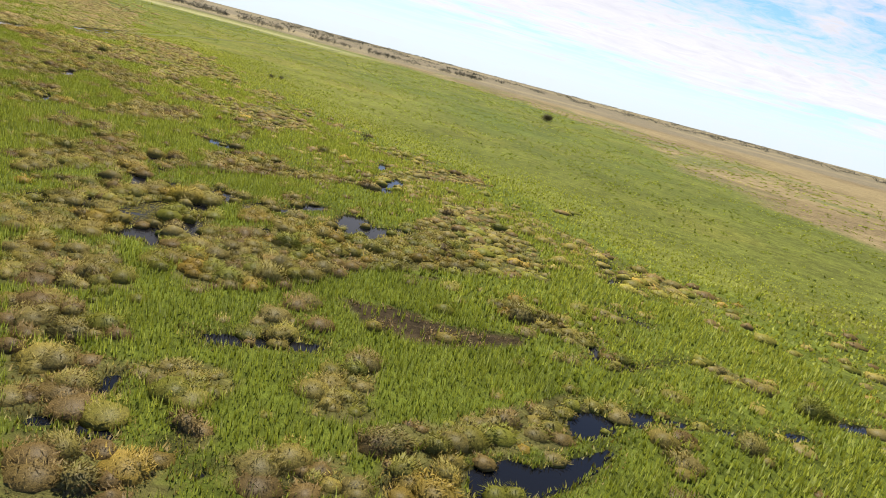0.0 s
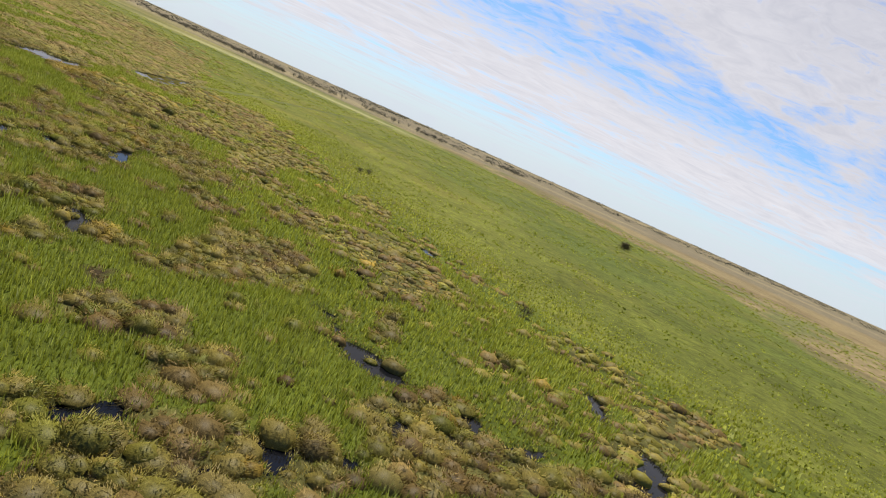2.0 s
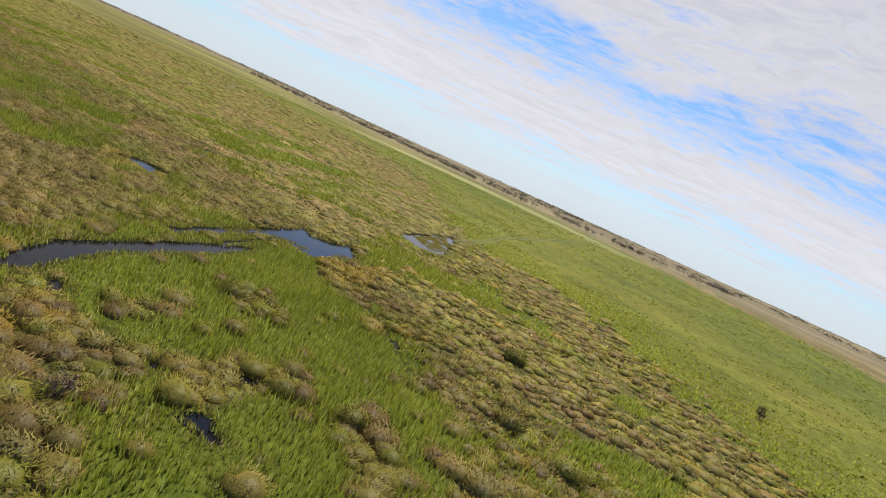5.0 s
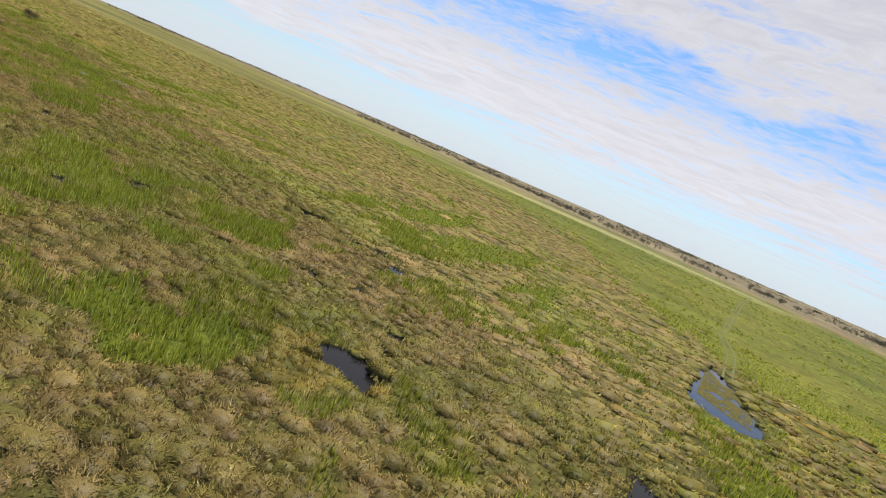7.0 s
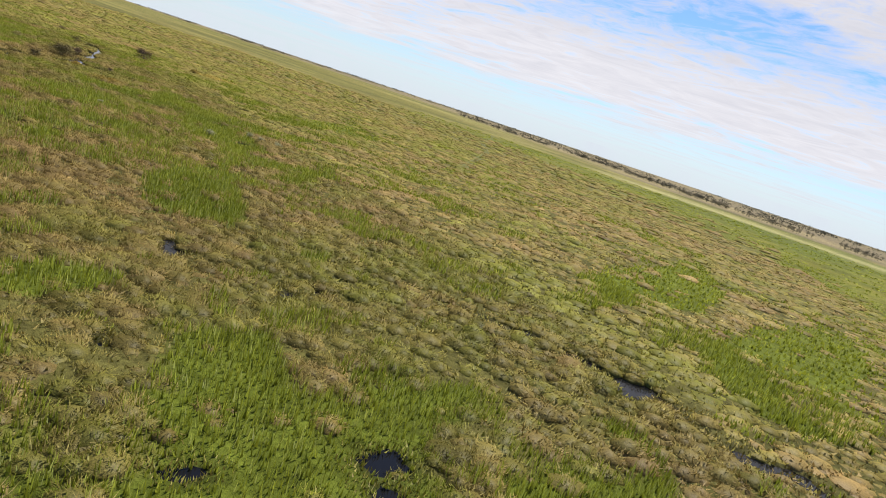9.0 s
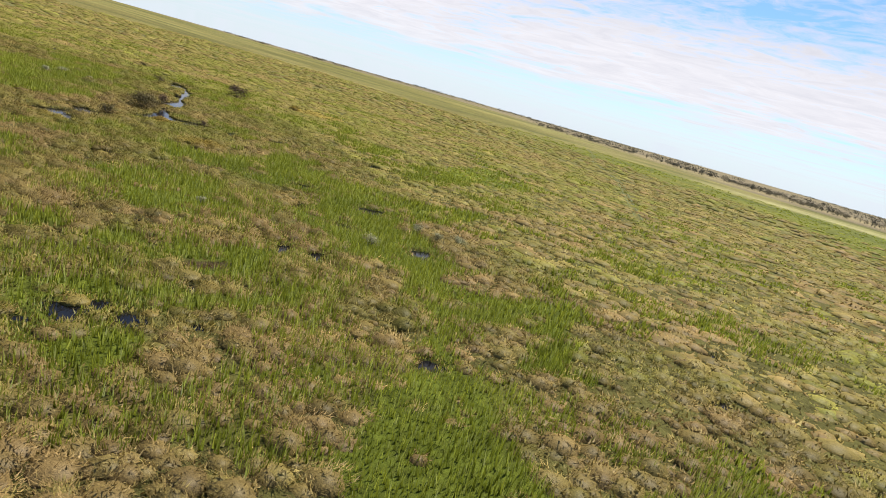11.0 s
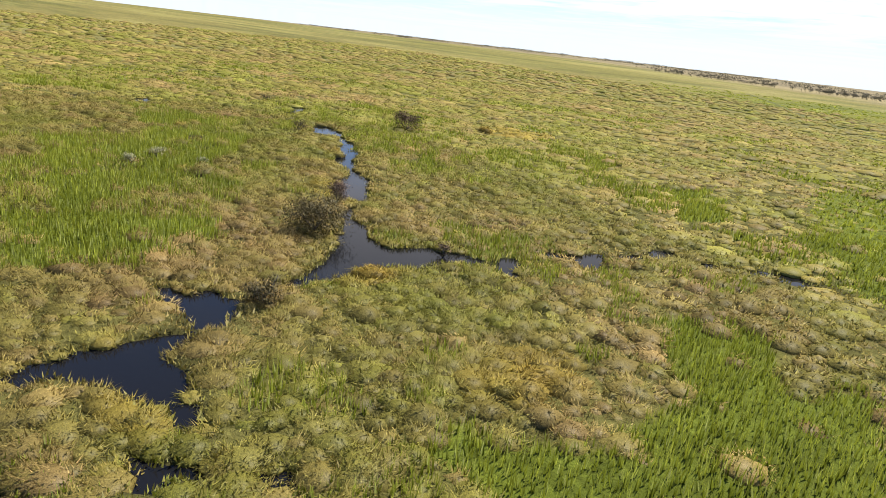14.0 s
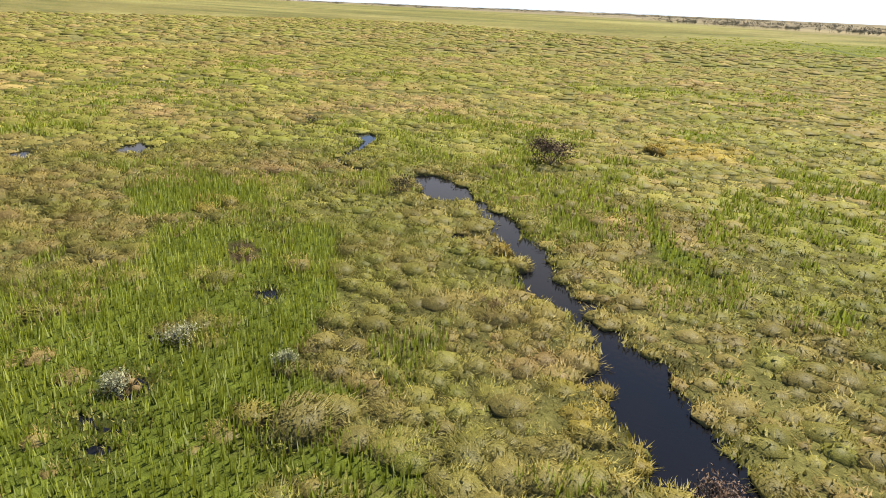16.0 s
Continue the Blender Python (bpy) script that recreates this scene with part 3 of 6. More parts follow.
outline("sedge", (-18.9, 39.7), (-16.2, 42.7), (-12.4, 41.6), (-11.9, 39.3), (-14.9, 37.3))
outline("sedge", (-14.5, 52.0), (-11.6, 54.1), (-9.3, 49.8), (-13.6, 48.2))
outline("sedge", (-5.1, 30.4), (-4.8, 33.8), (-3.2, 35.8), (-1.3, 33.6), (-1.0, 32.0))
outline("sedge", (-0.4, 37.0), (3.1, 40.0), (5.6, 38.4), (5.3, 34.6), (0.3, 32.5))
outline("sedge", (-0.3, 41.4), (3.7, 43.4), (8.1, 47.4), (13.4, 53.1), (18.5, 52.7), (12.3, 43.6), (5.9, 39.9), (0.2, 37.9))
outline("sedge", (-5.9, 47.4), (-3.5, 50.0), (-1.8, 40.6), (-5.8, 38.6), (-7.3, 42.7))
outline("sedge", (6.1, 71.4), (10.3, 75.6), (17.8, 69.0), (16.6, 65.1), (8.7, 67.8))
outline("sedge", (19.4, 66.9), (21.9, 64.1), (19.0, 61.0))
outline("sedge", (-13.3, 34.8), (-11.6, 35.7), (-10.3, 33.7), (-11.5, 32.5))
outline("sedge", (-32.0, 44.9), (-27.9, 46.8), (-20.9, 43.4), (-24.3, 40.1), (-28.0, 39.6))
outline("sedge", (-38.7, 53.9), (-31.4, 59.3), (-24.5, 50.9), (-27.9, 48.3), (-32.6, 45.8))
outline("sedge", (-25.5, 73.1), (-14.6, 85.4), (-7.6, 72.8), (-14.7, 60.6), (-19.6, 58.3), (-26.9, 59.5))
outline("sedge", (-46.9, 64.9), (-41.4, 76.8), (-32.5, 90.3), (-26.9, 71.6), (-33.0, 62.2), (-40.5, 56.3))
outline("sedge", (-7.8, 93.0), (-0.5, 114.6), (6.8, 118.6), (14.9, 99.2), (14.6, 84.7), (5.1, 86.9), (-3.7, 87.2))
outline("sedge", (-21.3, 62.6), (-17.6, 66.0), (-14.7, 60.6), (-20.5, 54.1), (-24.1, 56.2))
outline("sedge", (-2.5, 38.0), (-0.0, 39.3), (0.3, 37.3), (-1.7, 35.8))
outline("sedge", (-9.3, 32.9), (-5.7, 34.6), (-6.1, 31.5), (-7.8, 30.8))
outline("sedge", (22.3, 48.2), (23.4, 47.9), (21.8, 44.8))
outline("sedge", (29.8, 51.7), (31.4, 52.0), (30.2, 50.1))
outline("sedge", (33.0, 70.7), (38.3, 66.7), (36.3, 65.0), (31.4, 66.9))
outline("sedge", (42.1, 67.4), (43.0, 64.2), (40.6, 62.4))
outline("sedge", (-44.3, 64.8), (-40.0, 66.9), (-33.9, 66.6), (-32.6, 63.7), (-35.0, 61.2), (-36.7, 59.3), (-39.2, 58.7))
outline("sedge", (-45.9, 69.9), (-44.2, 71.8), (-41.2, 71.2), (-41.3, 67.6), (-43.9, 67.3))
outline("sedge", (-41.9, 73.0), (-40.1, 77.9), (-36.5, 72.3), (-38.9, 68.9))
outline("sedge", (-46.6, 86.7), (-45.4, 91.1), (-43.3, 86.9), (-44.9, 84.6))
outline("sedge", (-26.4, 82.1), (-23.7, 84.6), (-22.6, 80.4), (-24.8, 78.4))
outline("sedge", (-33.7, 91.0), (-28.4, 89.5), (-28.5, 87.6), (-31.4, 87.8))
outline("sedge", (-28.1, 71.3), (-21.5, 74.7), (-16.7, 80.6), (-13.2, 81.2), (-4.7, 91.8), (7.8, 93.8), (15.1, 91.9), (12.5, 85.1), (-10.6, 70.6), (-18.8, 69.8), (-21.6, 71.0), (-24.0, 67.7), (-23.7, 62.4), (-27.0, 60.3), (-29.1, 63.3), (-26.3, 67.5))
outline("sedge", (-21.7, 85.1), (-17.7, 88.9), (-17.0, 82.8), (-20.6, 79.7))
outline("sedge", (-16.7, 91.3), (-13.1, 91.6), (-13.4, 85.8), (-16.7, 85.5))
outline("sedge", (-2.4, 118.5), (6.8, 123.3), (3.7, 105.3), (-0.6, 99.7), (-2.5, 109.1))
outline("sedge", (-48.5, 75.7), (-45.4, 80.0), (-42.4, 76.8), (-43.7, 72.3))
outline("sedge", (-57.7, 80.9), (-53.8, 91.4), (-48.1, 98.8), (-45.4, 91.1), (-49.9, 77.6), (-51.5, 73.5))
outline("sedge", (-38.0, 57.2), (-35.8, 58.1), (-34.2, 55.9), (-36.0, 54.7))
outline("sedge", (-31.3, 70.6), (-30.0, 71.7), (-27.3, 66.8), (-29.0, 66.3), (-30.7, 68.3))
outline("sedge", (-19.2, 117.8), (-15.2, 121.6), (-16.4, 113.9))
outline("sedge", (-25.1, 136.7), (-22.5, 136.3), (-23.3, 130.4))
outline("sedge", (-60.0, 101.9), (-55.9, 108.2), (-52.2, 101.6), (-53.7, 98.5), (-57.4, 98.6))
outline("sedge", (-62.8, 91.3), (-60.7, 93.0), (-58.5, 90.8), (-59.6, 87.8))
outline("sedge", (-57.7, 88.3), (-55.7, 92.2), (-53.2, 90.7), (-52.1, 86.9), (-54.1, 85.6))
outline("sedge", (-55.5, 94.3), (-53.8, 96.2), (-50.3, 95.2), (-48.1, 94.9), (-47.4, 91.0), (-49.7, 90.4), (-52.9, 90.9))
outline("sedge", (-51.4, 99.1), (-49.9, 99.7), (-48.9, 96.7), (-50.4, 96.1))
outline("sedge", (-47.1, 99.6), (-45.7, 103.3), (-42.2, 99.8), (-40.5, 98.0), (-42.5, 93.8), (-44.9, 94.0))
outline("sedge", (-43.5, 109.6), (-37.3, 120.1), (-32.9, 120.5), (-35.2, 112.3), (-29.7, 114.3), (-23.9, 115.1), (-16.2, 119.9), (-18.3, 114.5), (-37.8, 97.8), (-41.6, 102.3))
outline("sedge", (-72.6, 142.3), (-66.8, 149.7), (-58.2, 140.7), (-62.6, 122.0), (-69.1, 116.3), (-71.7, 125.9))
outline("sedge", (-69.2, 104.3), (-61.9, 112.2), (-58.1, 106.5), (-61.7, 102.4), (-66.6, 101.0))
outline("sedge", (-90.6, 122.6), (-86.5, 134.7), (-80.6, 128.4), (-83.3, 120.6))
outline("sedge", (-24.7, 133.7), (-22.4, 134.6), (-24.2, 129.7))
outline("sedge", (-47.9, 139.6), (-45.6, 140.5), (-44.4, 128.4), (-46.2, 125.5))
outline("sedge", (-13.0, 145.7), (-3.4, 150.3), (7.7, 151.9), (4.0, 146.3), (-10.3, 138.9))
outline("sedge", (-34.1, 140.4), (-27.6, 143.5), (-29.2, 137.5), (-33.1, 135.7))
outline("sedge", (-20.0, 165.3), (-16.6, 159.0), (-18.9, 155.8))
outline("sedge", (-91.4, 127.0), (-88.1, 130.8), (-81.5, 129.9), (-80.0, 125.9), (-83.3, 123.1), (-87.5, 123.1))
outline("sedge", (-79.3, 120.3), (-78.0, 123.5), (-72.1, 122.7), (-71.7, 121.2), (-74.4, 117.9), (-76.9, 117.5))
outline("sedge", (-80.7, 110.9), (-80.1, 114.1), (-79.0, 116.5), (-77.4, 114.1), (-78.1, 111.9), (-78.8, 109.0))
outline("sedge", (-78.3, 128.8), (-76.2, 130.7), (-75.2, 127.8), (-77.2, 126.1))
outline("sedge", (-71.4, 119.8), (-68.2, 121.7), (-66.3, 125.8), (-67.2, 119.4), (-70.2, 116.2))
outline("sedge", (-68.5, 132.2), (-71.2, 147.6), (-66.1, 145.7), (-64.7, 137.6), (-58.5, 141.5), (-56.6, 130.7), (-63.3, 123.6), (-67.4, 121.8))
outline("sedge", (-85.3, 157.6), (-77.7, 154.1), (-75.0, 150.7), (-77.9, 147.2), (-85.0, 149.2))
outline("sedge", (-77.8, 166.0), (-70.6, 167.7), (-65.1, 165.5), (-71.5, 158.4))
outline("sedge", (-88.6, 119.0), (-86.6, 121.6), (-85.4, 119.2), (-86.6, 116.9))
outline("sedge", (-32.2, 184.5), (-29.6, 185.5), (-32.1, 179.6))
outline("sedge", (-28.2, 171.9), (-27.1, 171.3), (-28.6, 167.8))
outline("sedge", (-78.5, 135.8), (-76.7, 136.2), (-76.7, 133.7))
outline("sedge", (-115.3, 140.5), (-114.0, 145.2), (-110.4, 138.8), (-110.2, 136.4))
outline("sedge", (-110.4, 144.2), (-111.2, 152.2), (-109.1, 153.1), (-103.9, 153.0), (-106.0, 147.8))
outline("sedge", (-100.4, 144.3), (-98.6, 146.3), (-96.3, 143.5), (-97.9, 142.0))
outline("sedge", (-98.1, 147.1), (-96.2, 150.5), (-93.5, 145.8), (-95.3, 143.1))
outline("sedge", (-106.9, 133.7), (-109.7, 137.4), (-108.7, 136.9), (-106.5, 134.4))
outline("sedge", (-101.6, 166.1), (-97.9, 170.0), (-97.5, 165.7), (-99.9, 162.5))
outline("sedge", (-122.1, 146.0), (-118.5, 146.8), (-114.9, 144.6), (-115.9, 141.0))
outline("sedge", (-121.6, 150.6), (-115.1, 154.8), (-112.8, 152.7), (-114.6, 149.0))
outline("sedge", (-114.8, 156.5), (-113.0, 164.8), (-110.2, 158.8), (-113.1, 155.2))
outline("sedge", (-128.6, 173.1), (-128.6, 179.9), (-120.8, 168.5), (-123.4, 167.8))
outline("sedge", (-152.0, 218.1), (-137.2, 241.8), (-105.3, 220.5), (-81.3, 232.3), (-82.8, 222.0), (-92.1, 224.2), (-88.8, 192.6), (-94.7, 188.6), (-103.8, 207.9), (-112.2, 201.9), (-123.3, 199.0), (-138.7, 202.5))
outline("sedge", (-95.3, 191.0), (-85.6, 193.5), (-83.7, 185.6), (-92.1, 184.5))
outline("sedge", (-71.9, 234.9), (-61.7, 213.5), (-65.8, 209.0), (-74.2, 212.0))
outline("sedge", (-89.7, 158.8), (-86.4, 162.8), (-85.6, 157.3), (-88.3, 155.8))
outline("sedge", (-101.7, 136.1), (-100.5, 138.8), (-99.4, 137.0), (-100.7, 135.1))
outline("sedge", (-88.5, 273.2), (-84.8, 276.7), (-86.1, 263.1))
outline("sedge", (-154.2, 163.8), (-152.3, 165.1), (-146.7, 165.3), (-143.5, 164.2), (-141.3, 166.3), (-138.7, 164.0), (-139.4, 157.7), (-141.4, 155.6))
outline("sedge", (-149.9, 169.9), (-147.4, 173.7), (-145.8, 170.9), (-147.2, 168.2))
outline("sedge", (-140.9, 168.1), (-137.6, 173.5), (-133.4, 177.7), (-133.6, 169.5), (-133.7, 165.3), (-136.8, 163.1), (-138.9, 166.2))
outline("sedge", (-139.3, 154.3), (-138.2, 157.2), (-132.6, 153.1), (-131.4, 150.8), (-132.1, 149.7))
outline("sedge", (-127.9, 173.6), (-127.2, 179.2), (-124.3, 175.8), (-121.2, 171.5), (-121.8, 166.7), (-125.4, 170.4))
outline("sedge", (-154.9, 207.9), (-150.2, 236.2), (-134.1, 243.3), (-122.3, 240.1), (-103.7, 254.8), (-111.0, 229.9), (-117.1, 213.6), (-125.7, 214.7), (-142.5, 211.6), (-146.8, 202.8))
outline("sedge", (-158.2, 325.8), (-134.2, 301.4), (-115.7, 275.7), (-117.4, 268.4), (-137.1, 253.7))
outline("sedge", (-114.2, 210.4), (-102.4, 234.9), (-89.9, 240.6), (-83.2, 230.5), (-91.6, 216.7), (-102.0, 205.3), (-109.7, 203.7))
outline("sedge", (-125.4, 191.5), (-122.6, 199.1), (-114.7, 200.8), (-114.9, 195.5), (-120.7, 187.5))
outline("sedge", (-151.0, 185.8), (-149.3, 191.5), (-141.1, 184.9), (-145.3, 181.0))
outline("sedge", (-119.7, 177.0), (-115.6, 180.0), (-115.6, 176.9), (-118.0, 173.0))
outline("sedge", (-112.6, 190.0), (-108.2, 191.0), (-111.4, 183.9))
outline("sedge", (-466.6, 257.9), (-467.7, 264.8), (-463.8, 266.3), (-457.8, 261.0), (-456.0, 256.7))
outline("sedge", (-452.4, 263.3), (-451.9, 268.4), (-449.4, 267.8), (-448.3, 265.0), (-450.8, 263.2))
outline("sedge", (-440.7, 263.1), (-441.0, 266.9), (-439.0, 269.8), (-435.1, 268.1), (-437.9, 263.4))
outline("sedge", (-444.5, 268.9), (-443.9, 269.8), (-442.6, 269.0), (-443.1, 268.2))
outline("sedge", (-508.7, 262.4), (-493.7, 271.7), (-479.2, 269.8), (-479.4, 259.2))
outline("reed", (-155.2, 170.2), (-156.5, 191.9), (-153.4, 199.1), (-149.8, 184.4), (-148.4, 174.6), (-150.3, 166.5))
outline("reed", (-145.5, 172.5), (-140.8, 180.7), (-135.5, 180.7), (-138.3, 174.3), (-142.3, 169.4))
outline("reed", (-146.4, 192.1), (-141.2, 199.3), (-131.6, 190.1), (-134.7, 183.5), (-140.1, 184.4))
outline("reed", (-132.1, 152.4), (-134.8, 155.4), (-132.5, 161.5), (-128.6, 173.8), (-122.7, 165.2), (-131.0, 151.6))
outline("reed", (-215.3, 194.8), (-213.7, 195.7), (-211.0, 194.2), (-211.1, 193.0))
outline("reed", (-204.8, 193.4), (-210.4, 199.4), (-209.9, 203.4), (-204.5, 200.1), (-203.1, 203.0), (-202.1, 207.1), (-198.3, 207.8), (-195.7, 203.9), (-194.7, 198.1), (-197.2, 193.2), (-200.4, 193.7), (-203.2, 195.3))
outline("reed", (-216.1, 220.0), (-212.3, 224.4), (-209.1, 220.1), (-211.5, 217.3))
outline("reed", (-238.1, 204.4), (-246.4, 216.7), (-244.9, 226.8), (-234.4, 221.2), (-233.0, 215.5), (-230.6, 205.7), (-232.0, 201.8))
outline("reed", (-232.2, 225.9), (-230.5, 235.5), (-220.5, 233.4), (-220.3, 229.3), (-224.0, 221.6))
outline("reed", (-225.7, 214.0), (-220.9, 217.0), (-219.6, 215.3), (-220.5, 211.0))
outline("reed", (-210.7, 303.2), (-200.6, 286.2), (-201.4, 278.8))
outline("reed", (-194.2, 267.7), (-189.2, 268.6), (-189.2, 261.9))
outline("reed", (-266.3, 334.3), (-277.0, 394.7), (-251.3, 339.3), (-249.2, 309.5))
outline("reed", (-250.0, 213.5), (-248.0, 220.6), (-244.1, 220.5), (-242.8, 228.4), (-242.7, 236.1), (-239.1, 224.7), (-233.7, 222.1), (-231.5, 217.4), (-224.9, 213.7), (-226.5, 208.6), (-227.7, 204.8), (-227.9, 201.9), (-229.2, 199.8), (-238.7, 203.4), (-242.0, 209.3), (-244.1, 212.4))
outline("reed", (-233.9, 229.0), (-230.8, 233.7), (-230.7, 243.3), (-225.7, 236.1), (-220.4, 232.0), (-218.7, 228.5), (-221.7, 224.2), (-226.2, 224.5), (-229.2, 224.3))
outline("reed", (-223.0, 213.0), (-220.6, 217.9), (-218.6, 215.8), (-218.6, 212.7), (-220.4, 211.3))
outline("reed", (-213.9, 219.3), (-211.0, 221.6), (-209.9, 219.7), (-211.4, 216.8))
outline("reed", (-235.8, 276.3), (-234.5, 297.4), (-227.9, 276.0), (-221.2, 272.4), (-228.9, 267.9))
outline("reed", (-298.7, 237.3), (-311.5, 257.2), (-284.6, 243.1), (-281.3, 230.4))
outline("reed", (-210.5, 298.0), (-200.1, 280.9), (-202.5, 277.9))
outline("reed", (-263.2, 308.0), (-259.1, 335.9), (-247.8, 311.1), (-252.8, 295.0))
outline("reed", (-224.2, 198.0), (-223.4, 199.9), (-221.3, 198.8), (-221.3, 196.9))
outline("reed", (-268.1, 212.3), (-269.4, 216.4), (-266.1, 219.1), (-264.0, 218.2), (-262.4, 212.5), (-263.4, 210.9))
outline("reed", (-296.4, 237.2), (-295.0, 246.7), (-280.8, 240.1), (-281.4, 233.4), (-286.2, 230.8))
outline("reed", (-257.3, 219.1), (-254.5, 225.4), (-250.6, 223.6), (-246.3, 223.0), (-246.4, 230.5), (-243.5, 238.0), (-242.4, 235.7), (-241.8, 230.2), (-241.4, 225.3), (-239.8, 223.2), (-237.9, 223.6), (-238.9, 220.1), (-241.7, 217.0), (-245.1, 218.4), (-246.9, 214.9), (-251.1, 215.8))
outline("reed", (-243.2, 209.1), (-241.7, 213.7), (-238.4, 216.6), (-242.1, 208.7))
outline("reed", (-235.0, 227.6), (-234.0, 234.2), (-229.0, 239.8), (-228.5, 237.6), (-234.0, 226.1))
outline("reed", (-245.9, 205.7), (-244.9, 207.1), (-243.1, 206.6), (-243.8, 205.1))
outline("reed", (-241.6, 290.1), (-228.6, 335.3), (-228.3, 317.9), (-232.7, 271.6), (-237.8, 277.8))
outline("reed", (-236.3, 244.0), (-233.1, 245.9), (-232.3, 241.7))
outline("reed", (-272.2, 241.6), (-270.8, 244.4), (-266.0, 239.0))
outline("reed", (-324.8, 230.4), (-324.9, 233.3), (-322.7, 236.4), (-324.4, 240.0), (-320.6, 239.0), (-319.7, 242.4), (-321.0, 252.2), (-318.2, 248.5), (-317.8, 243.7), (-317.2, 238.4), (-319.4, 233.4), (-321.0, 230.0))
outline("reed", (-314.9, 229.2), (-315.7, 231.1), (-314.8, 233.4), (-310.0, 231.8), (-311.5, 228.4), (-312.5, 226.1), (-315.1, 226.6))
outline("reed", (-332.1, 240.0), (-331.0, 251.5), (-325.7, 248.6), (-322.7, 244.0), (-326.0, 240.7), (-329.1, 238.9))
outline("reed", (-358.5, 247.1), (-358.5, 256.8), (-346.2, 257.4), (-340.7, 245.8), (-346.8, 244.6))
outline("reed", (-348.9, 266.6), (-353.6, 287.9), (-337.3, 278.4), (-324.4, 273.6), (-322.5, 267.9), (-323.1, 264.5), (-317.3, 259.8), (-314.5, 262.9), (-315.7, 277.1), (-313.0, 283.7), (-307.5, 270.8), (-310.4, 264.2), (-314.6, 258.8), (-319.3, 259.9), (-328.1, 267.2), (-332.9, 262.4), (-339.3, 260.7))
outline("reed", (-306.9, 264.3), (-306.0, 269.8), (-301.9, 263.3), (-300.0, 266.4), (-299.4, 263.0), (-303.1, 258.5))
outline("reed", (-308.9, 240.8), (-306.4, 243.2), (-306.0, 240.6), (-307.1, 239.4))
outline("reed", (-341.9, 231.6), (-340.0, 233.5), (-340.1, 236.0), (-335.3, 235.2), (-336.6, 233.5), (-334.2, 232.4), (-334.3, 230.5))
outline("reed", (-360.3, 248.7), (-358.5, 260.3), (-348.7, 254.3), (-340.9, 248.2), (-341.2, 243.2), (-345.1, 243.1), (-351.3, 244.4))
outline("reed", (-366.4, 272.8), (-362.8, 287.9), (-357.6, 292.9), (-350.8, 308.6), (-342.9, 289.1), (-350.8, 275.5), (-354.7, 272.8), (-362.5, 269.9))
outline("reed", (-343.1, 266.2), (-339.4, 270.6), (-333.6, 274.5), (-327.8, 267.4), (-324.5, 269.8), (-321.2, 265.1), (-328.7, 263.4), (-330.8, 260.1), (-337.8, 262.1))
outline("reed", (-333.6, 234.3), (-334.3, 239.3), (-331.7, 240.8), (-332.3, 244.8), (-330.1, 248.6), (-326.2, 246.3), (-332.5, 234.0))
outline("reed", (-323.0, 266.7), (-317.1, 269.8), (-315.8, 272.4), (-314.8, 268.6), (-318.1, 262.4), (-321.2, 263.7))
outline("reed", (-361.7, 248.6), (-359.2, 253.9), (-356.9, 257.2), (-356.5, 261.4), (-351.8, 257.8), (-349.1, 254.4), (-347.5, 252.2), (-351.5, 245.0), (-354.5, 245.3), (-356.9, 243.6), (-358.1, 243.2), (-358.7, 246.6))
outline("reed", (-366.4, 277.7), (-363.3, 290.7), (-351.3, 288.8), (-347.3, 298.1), (-342.2, 282.8), (-344.0, 273.0), (-343.6, 265.6), (-347.8, 269.9), (-353.4, 274.1), (-357.9, 268.3), (-361.0, 263.5), (-364.3, 263.1), (-366.8, 259.7), (-370.1, 257.0), (-380.0, 260.2), (-377.4, 263.3), (-372.6, 268.4), (-379.0, 282.6), (-374.7, 283.4))
outline("reed", (-342.4, 264.0), (-340.3, 265.0), (-338.6, 267.2), (-339.1, 265.3), (-341.3, 261.5))
outline("reed", (-371.9, 236.3), (-370.1, 238.5), (-366.6, 238.2), (-366.5, 235.7))
outline("reed", (-381.2, 260.7), (-379.8, 261.7), (-377.4, 261.2), (-375.0, 265.5), (-372.8, 263.4), (-375.4, 258.8), (-378.6, 259.0))
outline("reed", (-384.5, 284.6), (-381.9, 290.8), (-377.7, 290.0), (-375.0, 283.8), (-373.0, 278.6), (-372.7, 282.1), (-369.5, 288.4), (-365.2, 276.0), (-368.2, 272.6), (-370.6, 271.7), (-371.9, 275.7), (-372.6, 270.1), (-373.4, 267.5), (-375.2, 269.4), (-375.9, 275.8), (-378.9, 279.2))
outline("reed", (-414.5, 332.8), (-409.8, 338.0), (-400.9, 324.0), (-403.2, 315.7))
outline("reed", (-426.1, 245.5), (-424.5, 251.9), (-417.3, 257.5), (-413.2, 254.5), (-411.9, 249.7), (-410.0, 244.1))
outline("reed", (-441.4, 252.1), (-446.0, 269.1), (-438.9, 270.4), (-428.6, 252.6))
outline("reed", (-464.1, 253.1), (-464.1, 266.5), (-461.6, 281.1), (-446.5, 272.1), (-442.2, 268.2), (-431.9, 269.0), (-438.4, 262.2), (-431.0, 254.7), (-425.6, 252.8), (-424.6, 249.4))
outline("reed", (-423.9, 249.3), (-424.3, 252.3), (-418.5, 262.1), (-415.2, 260.4), (-416.2, 257.7), (-414.4, 253.9), (-412.4, 250.6), (-412.6, 248.2))
outline("reed", (-415.5, 334.1), (-415.6, 346.2), (-409.1, 327.9))
